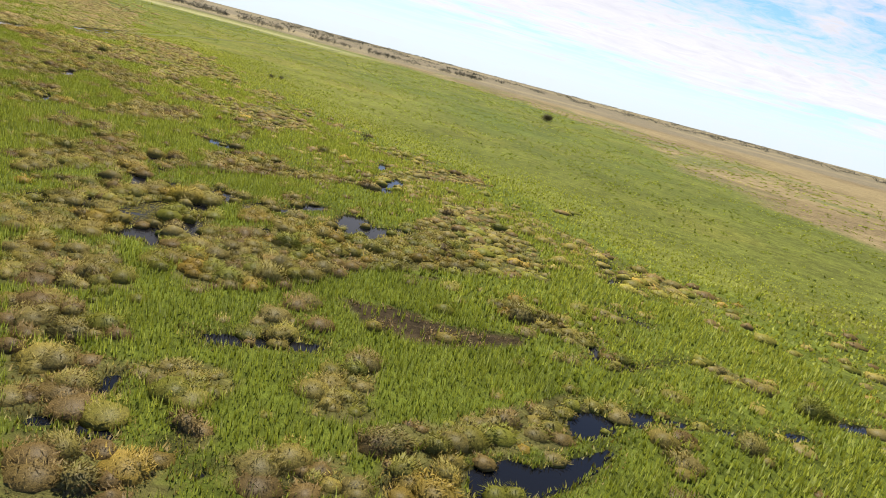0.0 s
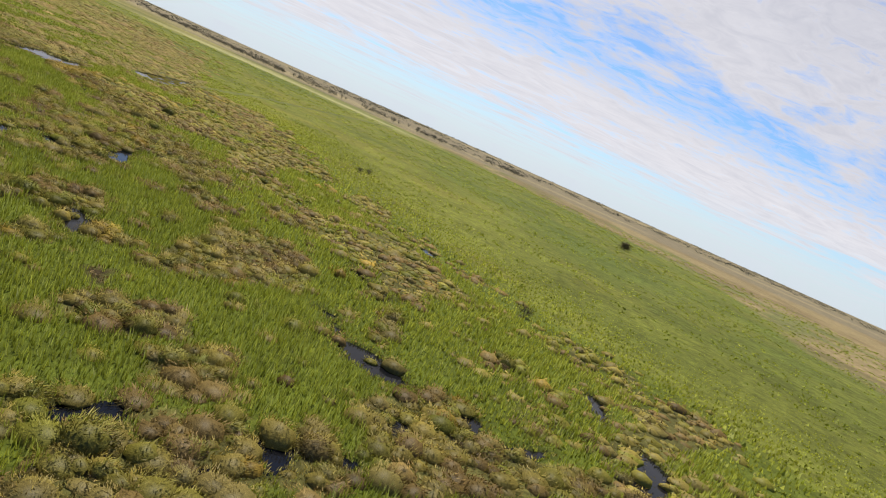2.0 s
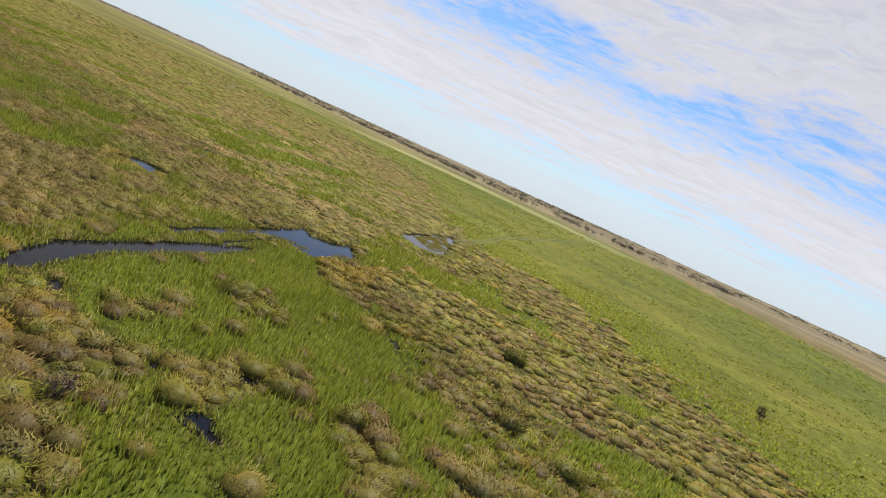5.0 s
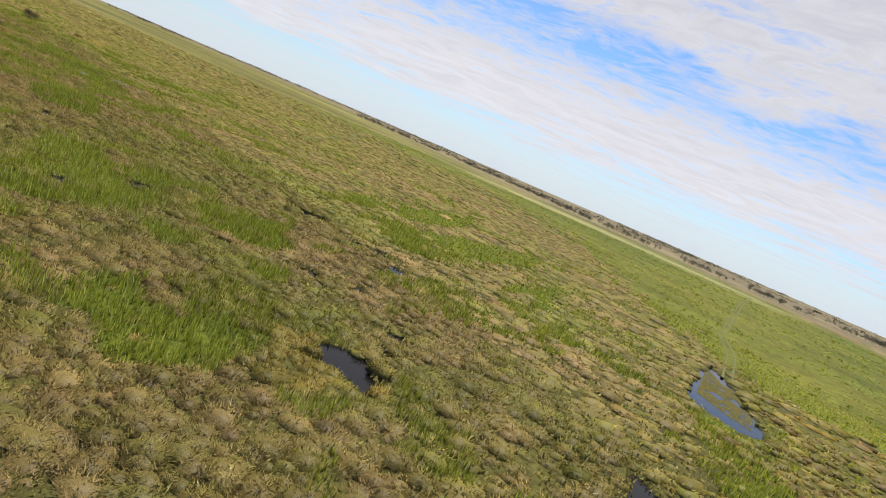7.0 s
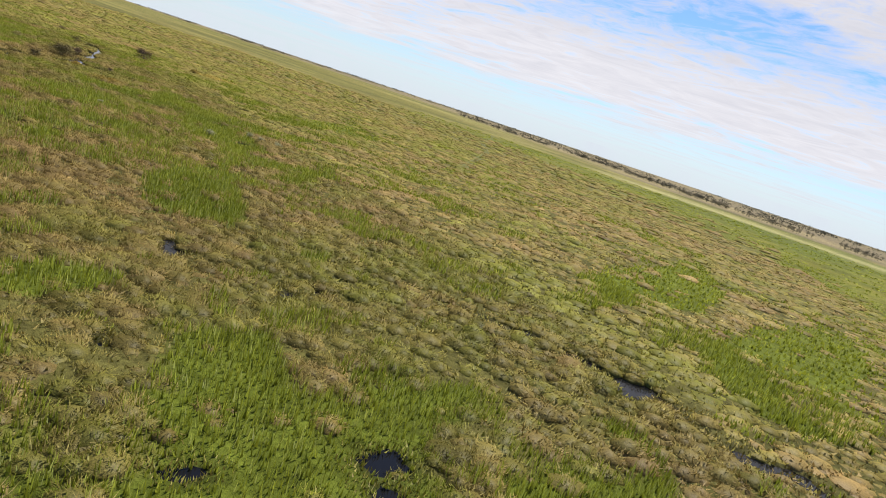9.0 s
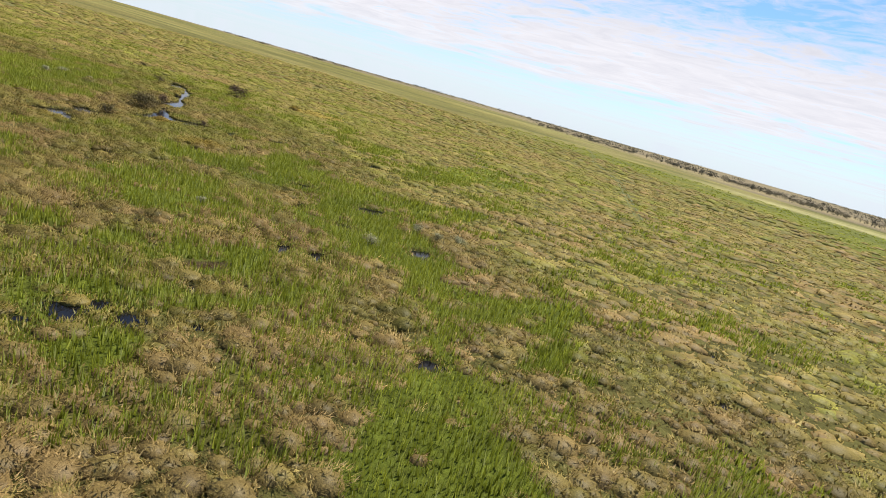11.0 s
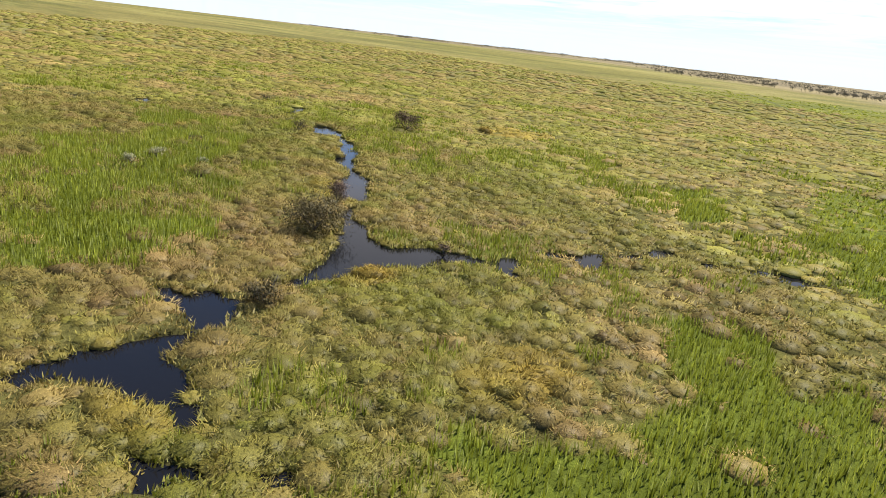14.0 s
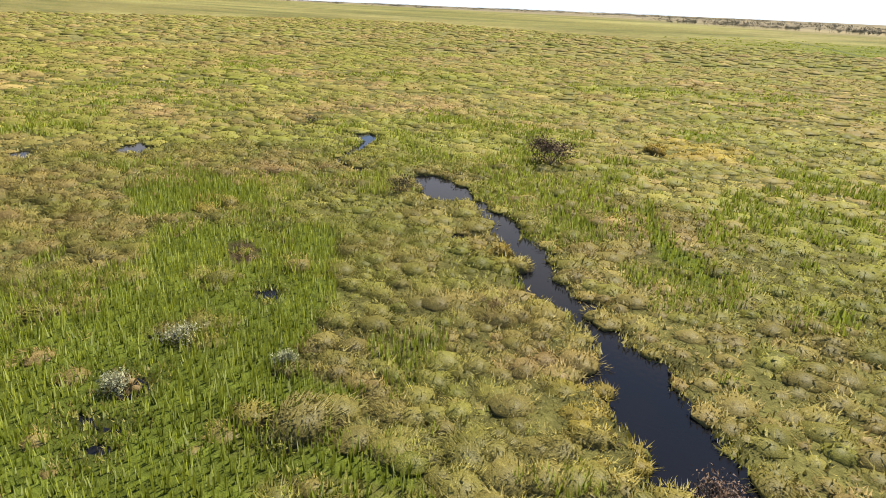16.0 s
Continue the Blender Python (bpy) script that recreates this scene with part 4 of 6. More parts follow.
outline("reed", (-460.3, 257.2), (-462.7, 266.0), (-471.0, 270.1), (-466.9, 279.8), (-462.8, 283.4), (-454.6, 278.7), (-448.6, 274.8), (-445.4, 271.1), (-442.7, 268.3), (-441.6, 266.9), (-442.6, 264.6), (-439.2, 262.3), (-435.8, 262.6), (-430.0, 269.4), (-440.3, 255.1), (-452.3, 256.3))
outline("reed", (-485.7, 270.9), (-482.8, 280.6), (-475.0, 284.9), (-474.4, 274.1), (-475.5, 268.9))
outline("reed", (-451.5, 312.4), (-453.2, 317.8), (-442.2, 305.3), (-437.8, 304.9), (-436.3, 300.8), (-442.2, 302.7))
outline("golden", (-0.1, 37.0), (3.1, 39.2), (5.5, 37.6), (5.3, 34.4), (0.6, 32.5))
outline("golden", (-15.7, 31.0), (-12.9, 31.7), (-11.0, 29.3), (-13.0, 28.0))
outline("golden", (-37.8, 80.3), (-32.6, 87.1), (-31.0, 82.3), (-35.4, 77.6))
outline("golden", (-38.7, 65.0), (-34.7, 67.5), (-32.7, 64.1), (-35.0, 61.7))
outline("golden", (-37.9, 57.1), (-36.2, 57.9), (-34.5, 55.5), (-35.9, 54.6))
outline("golden", (-26.3, 81.9), (-23.7, 84.4), (-22.5, 80.2), (-24.8, 78.2))
outline("golden", (-46.7, 86.2), (-45.3, 90.8), (-43.2, 86.7), (-44.8, 84.4))
outline("golden", (-79.2, 120.1), (-77.9, 123.4), (-72.3, 122.2), (-74.4, 118.5))
outline("golden", (-115.1, 140.4), (-114.0, 144.6), (-110.3, 138.7), (-110.0, 136.2))
outline("golden", (-107.9, 150.9), (-104.5, 153.0), (-103.7, 151.0), (-105.6, 148.5))
outline("golden", (-157.5, 213.1), (-154.6, 226.3), (-152.2, 240.3), (-147.6, 210.3), (-151.4, 204.0))
outline("golden", (-141.1, 199.0), (-140.1, 205.0), (-137.1, 197.7), (-138.2, 195.4))
outline("golden", (-200.2, 211.0), (-197.9, 213.8), (-193.7, 208.9), (-192.0, 210.0), (-188.9, 208.2), (-191.8, 201.7))
outline("golden", (-197.5, 213.9), (-193.9, 216.7), (-192.7, 215.6), (-195.0, 214.3))
outline("golden", (-192.2, 214.9), (-190.8, 216.8), (-187.6, 211.1), (-188.3, 209.6))
outline("golden", (-385.7, 268.0), (-384.6, 274.3), (-380.6, 271.9), (-378.8, 267.0), (-380.5, 263.5), (-383.0, 263.9))
outline("golden", (-401.8, 265.7), (-402.2, 271.8), (-399.5, 271.8), (-397.9, 269.0), (-399.2, 265.7))
outline("golden", (-390.8, 246.7), (-387.8, 249.1), (-385.6, 247.3), (-387.8, 246.1))
outline("golden", (-433.5, 280.4), (-431.5, 282.3), (-427.6, 280.0), (-425.1, 277.3), (-427.3, 276.2), (-430.8, 277.9))
outline("golden", (-479.8, 276.0), (-477.3, 280.3), (-472.0, 277.6), (-474.1, 274.0))
outline("golden", (-476.2, 350.8), (-462.9, 357.0), (-457.7, 342.6), (-468.3, 338.0))
outline("golden", (-452.1, 294.3), (-446.4, 291.0), (-447.2, 289.7), (-452.9, 290.4))
creek((21.9, 52.8, 0.35), (25.4, 53.3, 0.35), (29.4, 54.2, 0.35), (32.8, 54.9, 0.35), (37.6, 57.2, 0.35))
creek((18.5, 68.5, 0.22), (17.8, 62.2, 0.22), (20.4, 61.7, 0.22), (28.1, 68.4, 0.22), (32.7, 70.4, 0.22))
creek((22.1, 82.2, 0.35), (24.7, 79.9, 0.35), (27.2, 77.7, 0.35))
creek((26.7, 98.3, 0.2), (30.3, 90.6, 0.2))
creek((-54.6, 151.5, 0.25), (-51.0, 146.1, 0.25), (-48.0, 144.4, 0.25))
creek((-53.6, 128.3, 0.3), (-51.6, 127.7, 0.3), (-48.9, 122.2, 0.3))
creek((-55.7, 152.8, 0.4), (-53.5, 148.9, 0.4), (-52.1, 147.5, 0.4), (-48.5, 142.1, 0.4))
creek((-85.5, 188.4, 0.25), (-81.3, 186.1, 0.25), (-77.5, 184.0, 0.25), (-73.8, 178.5, 0.25))
creek((-159.3, 176.2, 0.5), (-159.4, 185.3, 0.5), (-162.5, 199.7, 0.5), (-165.0, 214.8, 0.5))
creek((-145.4, 206.7, 0.25), (-135.2, 197.4, 0.25), (-130.5, 191.7, 0.25), (-126.1, 191.1, 0.25), (-123.6, 190.5, 0.25), (-121.4, 190.6, 0.25))
creek((-228.6, 256.2, 0.3), (-224.7, 257.8, 0.3), (-217.5, 253.4, 0.3))
creek((-187.3, 246.6, 0.3), (-183.3, 246.6, 0.3))
creek((-253.6, 250.6, 0.25), (-250.0, 255.5, 0.25))
creek((-250.0, 255.5, 0.3), (-240.4, 256.2, 0.3))
creek((-237.6, 259.0, 0.3), (-231.9, 255.6, 0.3), (-224.3, 255.1, 0.3), (-219.0, 254.0, 0.3))
creek((-259.3, 250.1, 0.3), (-255.9, 252.0, 0.3), (-252.9, 253.8, 0.3))
creek((-249.3, 255.1, 0.3), (-246.0, 256.0, 0.3), (-241.0, 256.6, 0.3))
creek((-236.5, 256.7, 0.3), (-232.1, 256.1, 0.3), (-227.9, 253.9, 0.3))
creek((-342.0, 264.5, 0.22), (-339.4, 267.2, 0.22), (-338.3, 268.3, 0.22))
creek((-405.9, 273.0, 0.35), (-403.6, 277.7, 0.35))
creek((-378.7, 307.8, 0.3), (-372.0, 310.6, 0.3), (-365.3, 318.2, 0.3))
creek((-349.2, 323.9, 0.3), (-341.3, 326.8, 0.3), (-335.3, 344.1, 0.3))
creek((-401.1, 261.0, 0.6), (-401.9, 263.3, 0.6), (-402.0, 265.5, 0.6))
creek((-401.1, 279.2, 0.45), (-398.6, 281.6, 0.45))
creek((-397.5, 282.4, 0.3), (-398.9, 287.9, 0.3), (-397.1, 289.6, 0.3), (-396.8, 293.9, 0.3), (-395.9, 300.3, 0.3))
creek((-394.4, 302.6, 0.3), (-392.9, 302.5, 0.3))
creek((-390.8, 304.5, 0.3), (-386.1, 308.1, 0.3))
creek((-384.1, 309.9, 0.3), (-380.4, 309.0, 0.3), (-377.3, 311.2, 0.3))

EDGE = np.array([(-900, 760), (-450, 610), (-300, 480), (-164, 318), (-136, 324), (-116, 292), (-83, 238), (-55, 208), (-20, 176), (9, 157), (37, 110), (90, 98), (400, 90)], float)
FLIGHT = np.array([(20, -40), (0, 0), (-51, 70), (-111, 129), (-173, 172), (-226, 198), (-290, 221), (-358, 241), (-413, 255), (-480, 243), (-900, 235)], float)
FLOWN = np.concatenate([FLIGHT[1:9], [(-455, 262)]])
TAN = np.array([(420, 120), (150, 225), (126, 262), (122, 341), (129, 612), (64, 728), (-31, 899), (-139, 985), (-290, 1112), (-420, 1250)], float)


def lattice(ix, iy, seed):
    h = (ix.astype(np.int64) * 374761393 + iy.astype(np.int64) * 668265263 + seed * 1442695041) & 0xFFFFFFFF
    h = ((h ^ (h >> 13)) * 1274126177) & 0xFFFFFFFF
    return ((h ^ (h >> 16)) & 0xFFFF) / 65535.0


def field(x, y, size, seed=0, octaves=3):
    """Smooth noise, about -1 to 1, with features of that size."""
    total, amp = np.zeros_like(x, float), 1.0
    for o in range(octaves):
        u, v = x / size * 2**o + 31.7 * o, y / size * 2**o - 17.3 * o
        i, j = np.floor(u), np.floor(v)
        f, g = u - i, v - j
        f, g = f * f * (3 - 2 * f), g * g * (3 - 2 * g)
        a, b = lattice(i, j, seed + o), lattice(i + 1, j, seed + o)
        c, d = lattice(i, j + 1, seed + o), lattice(i + 1, j + 1, seed + o)
        total += amp * ((a * (1 - f) + b * f) * (1 - g) + (c * (1 - f) + d * f) * g - 0.5) * 2
        amp *= 0.5
    return total / 1.4


def away(x, y, line):
    """Distance from a bent line, and its sign: positive on its right."""
    best, side = np.full(x.shape, 1e9), np.ones(x.shape)
    for (ax, ay), (bx, by) in zip(line[:-1], line[1:]):
        dx, dy = bx - ax, by - ay
        s = np.clip(((x - ax) * dx + (y - ay) * dy) / (dx * dx + dy * dy), 0, 1)
        d = np.hypot(x - ax - s * dx, y - ay - s * dy)
        near = d < best
        side = np.where(near, np.sign((x - ax) * dy - (y - ay) * dx), side)
        best = np.where(near, d, best)
    return best, side


def outside(kind, x, y, reach=4.0):
    """Metres to the nearest outline of that kind, below 0 inside it, at most reach."""
    best = np.full(x.shape, reach)
    order = np.argsort(x)
    ranked = x[order]
    for shape in OUTLINES[kind]:
        (x0, y0), (x1, y1) = shape.min(0) - reach, shape.max(0) + reach
        at = order[np.searchsorted(ranked, x0):np.searchsorted(ranked, x1)]
        at = at[(y[at] > y0) & (y[at] < y1)]
        if not len(at):
            continue
        u, v = x[at], y[at]
        d, within = np.full(u.shape, 1e9), np.zeros(u.shape, bool)
        for (ax, ay), (bx, by) in zip(shape, np.roll(shape, -1, 0)):
            dx, dy = bx - ax, by - ay
            s = np.clip(((u - ax) * dx + (v - ay) * dy) / (dx * dx + dy * dy + 1e-9), 0, 1)
            d = np.minimum(d, np.hypot(u - ax - s * dx, v - ay - s * dy))
            if dy:
                within ^= ((ay > v) != (by > v)) & (u < dx * (v - ay) / dy + ax)
        best[at] = np.minimum(best[at], np.where(within, -d, d))
    return best


def wetness(x, y):
    """Metres to the nearest open water, below 0 inside it."""
    best = outside("water", x, y, 6.0)
    for line in LINES:
        for (ax, ay, ar), (bx, by, br) in zip(line[:-1], line[1:]):
            near = (x > min(ax, bx) - 6) & (x < max(ax, bx) + 6) & (y > min(ay, by) - 6) & (y < max(ay, by) + 6)
            if not near.any():
                continue
            u, v, dx, dy = x[near], y[near], bx - ax, by - ay
            s = np.clip(((u - ax) * dx + (v - ay) * dy) / (dx * dx + dy * dy + 1e-9), 0, 1)
            best[near] = np.minimum(best[near], np.hypot(u - ax - s * dx, v - ay - s * dy) - ar - s * (br - ar) + 0.22 + 0.3 * field(u, v, 3.0, 4, 2))
    return best + 0.05 + 0.5 * field(x, y, 2.6, 5, 2)


TRACKS = [((-362, 386), (-440, 509), (-520, 612), (-608, 748), (-700, 880)), ((-170, 308), (-173, 348), (-180, 390), (-195, 640), (-209, 940))]


def off_track(x, y, clear):
    """Whether a place lies clear of the wheel tracks."""
    return np.minimum(*(away(x, y, np.array(t, float))[0] for t in TRACKS)) > clear


def spots(kind, x, y):
    total = np.zeros(x.shape)
    for px, py, a, b, turn in PATCHES[kind]:
        reach = 1.5 * max(a, b)
        near = (abs(x - px) < reach) & (abs(y - py) < reach)
        if not near.any():
            continue
        u, v, c, s = x[near] - px, y[near] - py, math.cos(turn), math.sin(turn)
        d = np.hypot((u * c + v * s) / a, (v * c - u * s) / b)
        d = d + 0.3 * field(x[near], y[near], 3.5, 7, 2)
        total[near] = np.maximum(total[near], np.clip(1.55 - d, 0, 1))
    return total


def zones(x, y):
    """How far into the meadow (metres, below 0 outside it) and how much sedge there is (above 0: sedge, below 0: reeds)."""
    d, side = away(x, y, EDGE)
    meadow = -d * side + (28 * field(x, y, 70, 15, 3) - 30) * np.clip((-170 - x) / 120, 0, 1) + 2.5 * field(x, y, 8, 17, 2)
    west = np.clip((-163 - x) / 12, -1, 1)
    base = np.where(west > 0, 0.45 * west, 0.42 * west)
    score = base + 0.5 * field(x, y, 19, 2, 3) + 0.42 * field(x, y, 4.5, 9, 2)
    lines = field(x * 0.75 + y * 0.66, (y * 0.75 - x * 0.66) * 0.4, 13, 29, 3)
    score += np.clip(lines + 0.2, -0.3, 0.8) * 1.4 * np.clip((x + 190) / 30, 0, 1) * np.clip((y - 95 + 0.35 * x) / 30, 0, 1)
    score += 1.35 * spots("sedge", x, y) - 1.35 * spots("reed", x, y)
    close = away(x, y, FLOWN)[0]
    score -= 0.12 * step_up(95 - close, 0, 30) * step_up(x, -170, -150)
    wobble = 0.7 * field(x, y, 2.4, 7, 2)
    tufted = step_up(wobble - np.minimum(outside("sedge", x, y), outside("golden", x, y)), -0.5, 0.5)
    green = step_up(wobble - outside("reed", x, y), -0.5, 0.5)
    score = score * (1 - np.maximum(tufted, green)) + 0.75 * tufted - 0.75 * green
    score -= np.clip((meadow + 6) / (10 + 50 * np.clip((-170 - x) / 120, 0, 1)), 0, 2.5) * 1.4
    rows = field(x * 0.8 + y * 0.6, (y * 0.8 - x * 0.6) * 0.3, 16, 19, 3)
    score += np.clip(rows - 0.32, 0, 1) * 2.6 * (meadow > 0)
    return meadow, score

# ---- ground and water ----
def from_arrays(name, verts, faces, mat, point_values=None, colours=None, smooth=False, normals=None):
    """A mesh from numpy arrays; faces all have the same number of corners."""
    if point_values is not None and point_values.ndim == 2:
        point_values, colours = None, point_values
    me = bpy.data.meshes.new(name)
    k = faces.shape[1]
    me.vertices.add(len(verts))
    me.vertices.foreach_set("co", verts.astype(np.float32).ravel())
    me.loops.add(faces.size)
    me.loops.foreach_set("vertex_index", faces.astype(np.int32).ravel())
    me.polygons.add(len(faces))
    me.polygons.foreach_set("loop_start", np.arange(0, faces.size, k, dtype=np.int32))
    me.polygons.foreach_set("use_smooth", np.full(len(faces), smooth))
    me.update(calc_edges=True)
    if point_values is not None:
        me.attributes.new("tone", "FLOAT", "POINT").data.foreach_set("value", point_values.astype(np.float32).ravel())
    if colours is not None:
        me.attributes.new("cover", "FLOAT_COLOR", "POINT").data.foreach_set("color", np.c_[colours, np.ones(len(colours))].astype(np.float32).ravel())
    if normals is not None:
        me.attributes.new("custom_normal", "FLOAT_VECTOR", "POINT").data.foreach_set("vector", normals.astype(np.float32).ravel())
    me.materials.append(mat)
    return me


def spaced(low, high, a, b, step, grow=1.13):
    """Coordinates that are step apart from a to b and ever wider outside."""
    mid = list(np.arange(a, b + step, step))
    s = step
    while mid[-1] < high:
        s *= grow
        mid.append(mid[-1] + s)
    s = step
    while mid[0] > low:
        s *= grow
        mid.insert(0, mid[0] - s)
    return np.array(mid)


def blend(base, colour, weight):
    return base * (1 - weight[:, None]) + np.array(colour) * weight[:, None]


def step_up(v, a, b):
    s = np.clip((v - a) / (b - a), 0, 1)
    return s * s * (3 - 2 * s)


xs, ys = spaced(-4700, 4700, -545, 60, 1.0), spaced(-900, 4850, 26, 322, 1.0)
gx, gy = (g.ravel() for g in np.meshgrid(xs, ys))
wet = np.full(gx.shape, 30.0)
inner = (gx > -600) & (gx < 160) & (gy > -20) & (gy < 420)
wet[inner] = wetness(gx[inner], gy[inner])
meadow, score = zones(gx, gy)
land = step_up(wet, -0.5, 0.7)
gz = -0.55 + 0.75 * land + 0.10 * field(gx, gy, 9, 3, 3) * land
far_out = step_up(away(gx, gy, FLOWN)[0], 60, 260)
gz = np.where(inner, gz, 0.15)
# ground under near plants painted dark for shade in the gaps, lighter far out
cover = np.tile((0.115, 0.138, 0.020), (len(gx), 1))
cover = blend(cover, (0.130, 0.114, 0.038), step_up(score, -0.25, 0.3) * 0.9)
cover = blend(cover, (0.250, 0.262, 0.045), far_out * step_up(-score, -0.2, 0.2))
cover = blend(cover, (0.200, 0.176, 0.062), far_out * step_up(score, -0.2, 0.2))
cover = blend(cover, (0.180, 0.185, 0.034), step_up(meadow, -4, 8))
strips = step_up(field(gx * 0.8 + gy * 0.6, (gy * 0.8 - gx * 0.6) * 0.28, 22, 12, 3), 0.05, 0.45) * step_up(meadow, 0, 15)
cover = blend(cover, (0.115, 0.125, 0.024), strips * 0.55)
yellow_grass = step_up(field(gx, gy, 34, 14, 3), 0.1, 0.5) * step_up(meadow, 0, 15)
cover = blend(cover, (0.225, 0.200, 0.040), yellow_grass * 0.6)
dark_band = step_up(meadow, 60, 140) * (0.5 + 0.5 * field(gx, gy * 0.35, 60, 11, 3))
cover = blend(cover, (0.100, 0.135, 0.028), np.clip(dark_band, 0, 1) * 0.7)
lush = step_up(meadow, 0, 25) * step_up(gx, -60, 0) * step_up(330 - gy, 0, 90) * (0.65 + 0.35 * field(gx, gy, 40, 13, 2))
cover = blend(cover, (0.105, 0.122, 0.022), np.clip(lush, 0, 1) * 0.75)
d_tan, s_tan = away(gx, gy, TAN)
tan = step_up(d_tan * s_tan + 22 * field(gx, gy, 60, 21, 3), -5, 25)
cover = blend(cover, (0.300, 0.225, 0.115), tan)
patchy = tan * step_up(field(gx, gy, 45, 23, 3), 0.05, 0.3) * step_up(260 - d_tan, 0, 120)
cover = blend(cover, (0.150, 0.165, 0.050), patchy * 0.8)
lines = tan * step_up(field(gx * 0.35, gy, 30, 24, 3), 0.1, 0.35)
cover = blend(cover, (0.190, 0.135, 0.070), lines * 0.6)
# the pale dry strip before the wood, and the dry plain behind it
along = gy - np.interp(gx, (-1700, -1000, -700, -500, -300, -200, -100), (1640, 1130, 960, 880, 860, 840, 870))
pale = step_up(along + 18 * field(gx, gy, 60, 31, 2), 0, 40) * step_up(180 - along, 0, 60) * step_up(-gx, 120, 260) * step_up(gx, -1800, -1500)
cover = blend(cover, (0.54, 0.48, 0.25), pale * 0.65)
plain = step_up(along + 60 * field(gx, gy, 200, 33, 3), 210, 330)
cover = blend(cover, (0.225, 0.182, 0.118), plain)
bands = plain * step_up(field(gx * 0.2, gy, 160, 37, 3), 0.1, 0.4)
cover = blend(cover, (0.34, 0.27, 0.15), bands * 0.8)
west_dry = step_up(-gx + 0.6 * (gy - 300) + 80 * field(gx, gy, 180, 41, 3), 880, 1050) * (1 - plain)
cover = blend(cover, (0.215, 0.180, 0.060), west_dry * 0.75)
streak = step_up(field(gx * 0.9, gy * 0.25, 70, 43, 3), 0.32, 0.5) * step_up(-gx, 620, 800) * (1 - plain)
cover = blend(cover, (0.30, 0.27, 0.10), streak * 0.5)
far_west = step_up(np.hypot(gx + 420, gy - 255), 450, 650) * step_up(-gx, 250, 420) * (1 - plain)
cover = blend(cover, (0.105, 0.110, 0.030), far_west * step_up(field(gx * 0.22 + gy * 0.1, gy, 55, 45, 3), 0.0, 0.4) * 0.7)
cover = blend(cover, (0.330, 0.290, 0.100), far_west * step_up(field(gx * 0.2, gy + gx * 0.12, 48, 47, 3), 0.2, 0.5) * 0.7)
cover = blend(cover, (0.060, 0.042, 0.022), step_up(0.5 * field(gx, gy, 2.0, 8, 2) - outside("mud", gx, gy), -0.4, 0.5))
cover = blend(cover, (0.022, 0.020, 0.012), 1 - step_up(wet, -0.2, 1.3))
nx, ny = len(xs), len(ys)
q = (np.arange(ny - 1)[:, None] * nx + np.arange(nx - 1)[None]).ravel()
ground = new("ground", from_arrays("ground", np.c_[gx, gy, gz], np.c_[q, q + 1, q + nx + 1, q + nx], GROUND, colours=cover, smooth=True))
tagged(ground, "green and brown marsh plain with pale dry grass far off", "ground", kind="structure")

wx, wy = np.array((-560, 120)), np.array((-20, 380))
water = new("water", from_arrays("water", np.array([(wx[0], wy[0], 0), (wx[1], wy[0], 0), (wx[1], wy[1], 0), (wx[0], wy[1], 0)], float), np.array([[0, 1, 2, 3]]), WATER))
tagged(water, "dark still water in winding marsh channels and pools", "water", kind="structure")


# ---- plants ----
def scattered(spacing, near, far, left=12.0, box=(-1050, 130, -60, 700)):
    """Jittered points that lie near to far metres from the flight line, on its right, and a little to its left."""
    px = np.arange(box[0], box[1], spacing)
    py = np.arange(box[2], box[3], spacing)
    u, v = (g.ravel() for g in np.meshgrid(px, py))
    u = u + rng.uniform(-0.55, 0.55, u.shape) * spacing
    v = v + rng.uniform(-0.55, 0.55, v.shape) * spacing
    d, s = away(u, v, FLIGHT)
    keep = (s < 0) & (d >= 12) & (d < -left) if left < 0 else ((s > 0) | (d < np.where(u < -200, left + 8.0, 5.0))) & ((v > 27) | (u < -35))
    u, v = u[keep], v[keep]
    d, s = away(u, v, FLOWN)
    keep = (d >= near) & (d < far)
    return u[keep], v[keep], d[keep]


def blades(base, tip, width, tone, normal, tip_tone=None):
    """Narrow leaves from base to tip; normal is the way that the leaf mass faces there."""
    n = len(base)
    turn = rng.uniform(0, 2 * np.pi, n)
    side = np.stack([np.cos(turn), np.sin(turn), rng.uniform(-0.25, 0.25, n)], 1) * (width / 2)[:, None]
    front = np.einsum("ij,ij->i", np.cross(side, tip - base), normal) < 0
    side[front] *= -1
    verts = np.stack([base - side, base + side, tip], 1).reshape(-1, 3)
    normal = normal / (np.linalg.norm(normal, axis=1)[:, None] + 1e-6)
    shade = np.stack([tone, tone, tone if tip_tone is None else tip_tone], 1).reshape((3 * n,) + tone.shape[1:])
    return verts, np.arange(3 * n).reshape(-1, 3), shade, np.repeat(normal, 3, axis=0)


def dome_points(n):
    """Random directions on the upper half of a ball."""
    z = rng.uniform(0.02, 1.0, n) ** 0.9
    t = rng.uniform(0, 2 * np.pi, n)
    r = np.sqrt(np.maximum(0, 1 - z * z))
    return np.stack([r * np.cos(t), r * np.sin(t), z], 1)


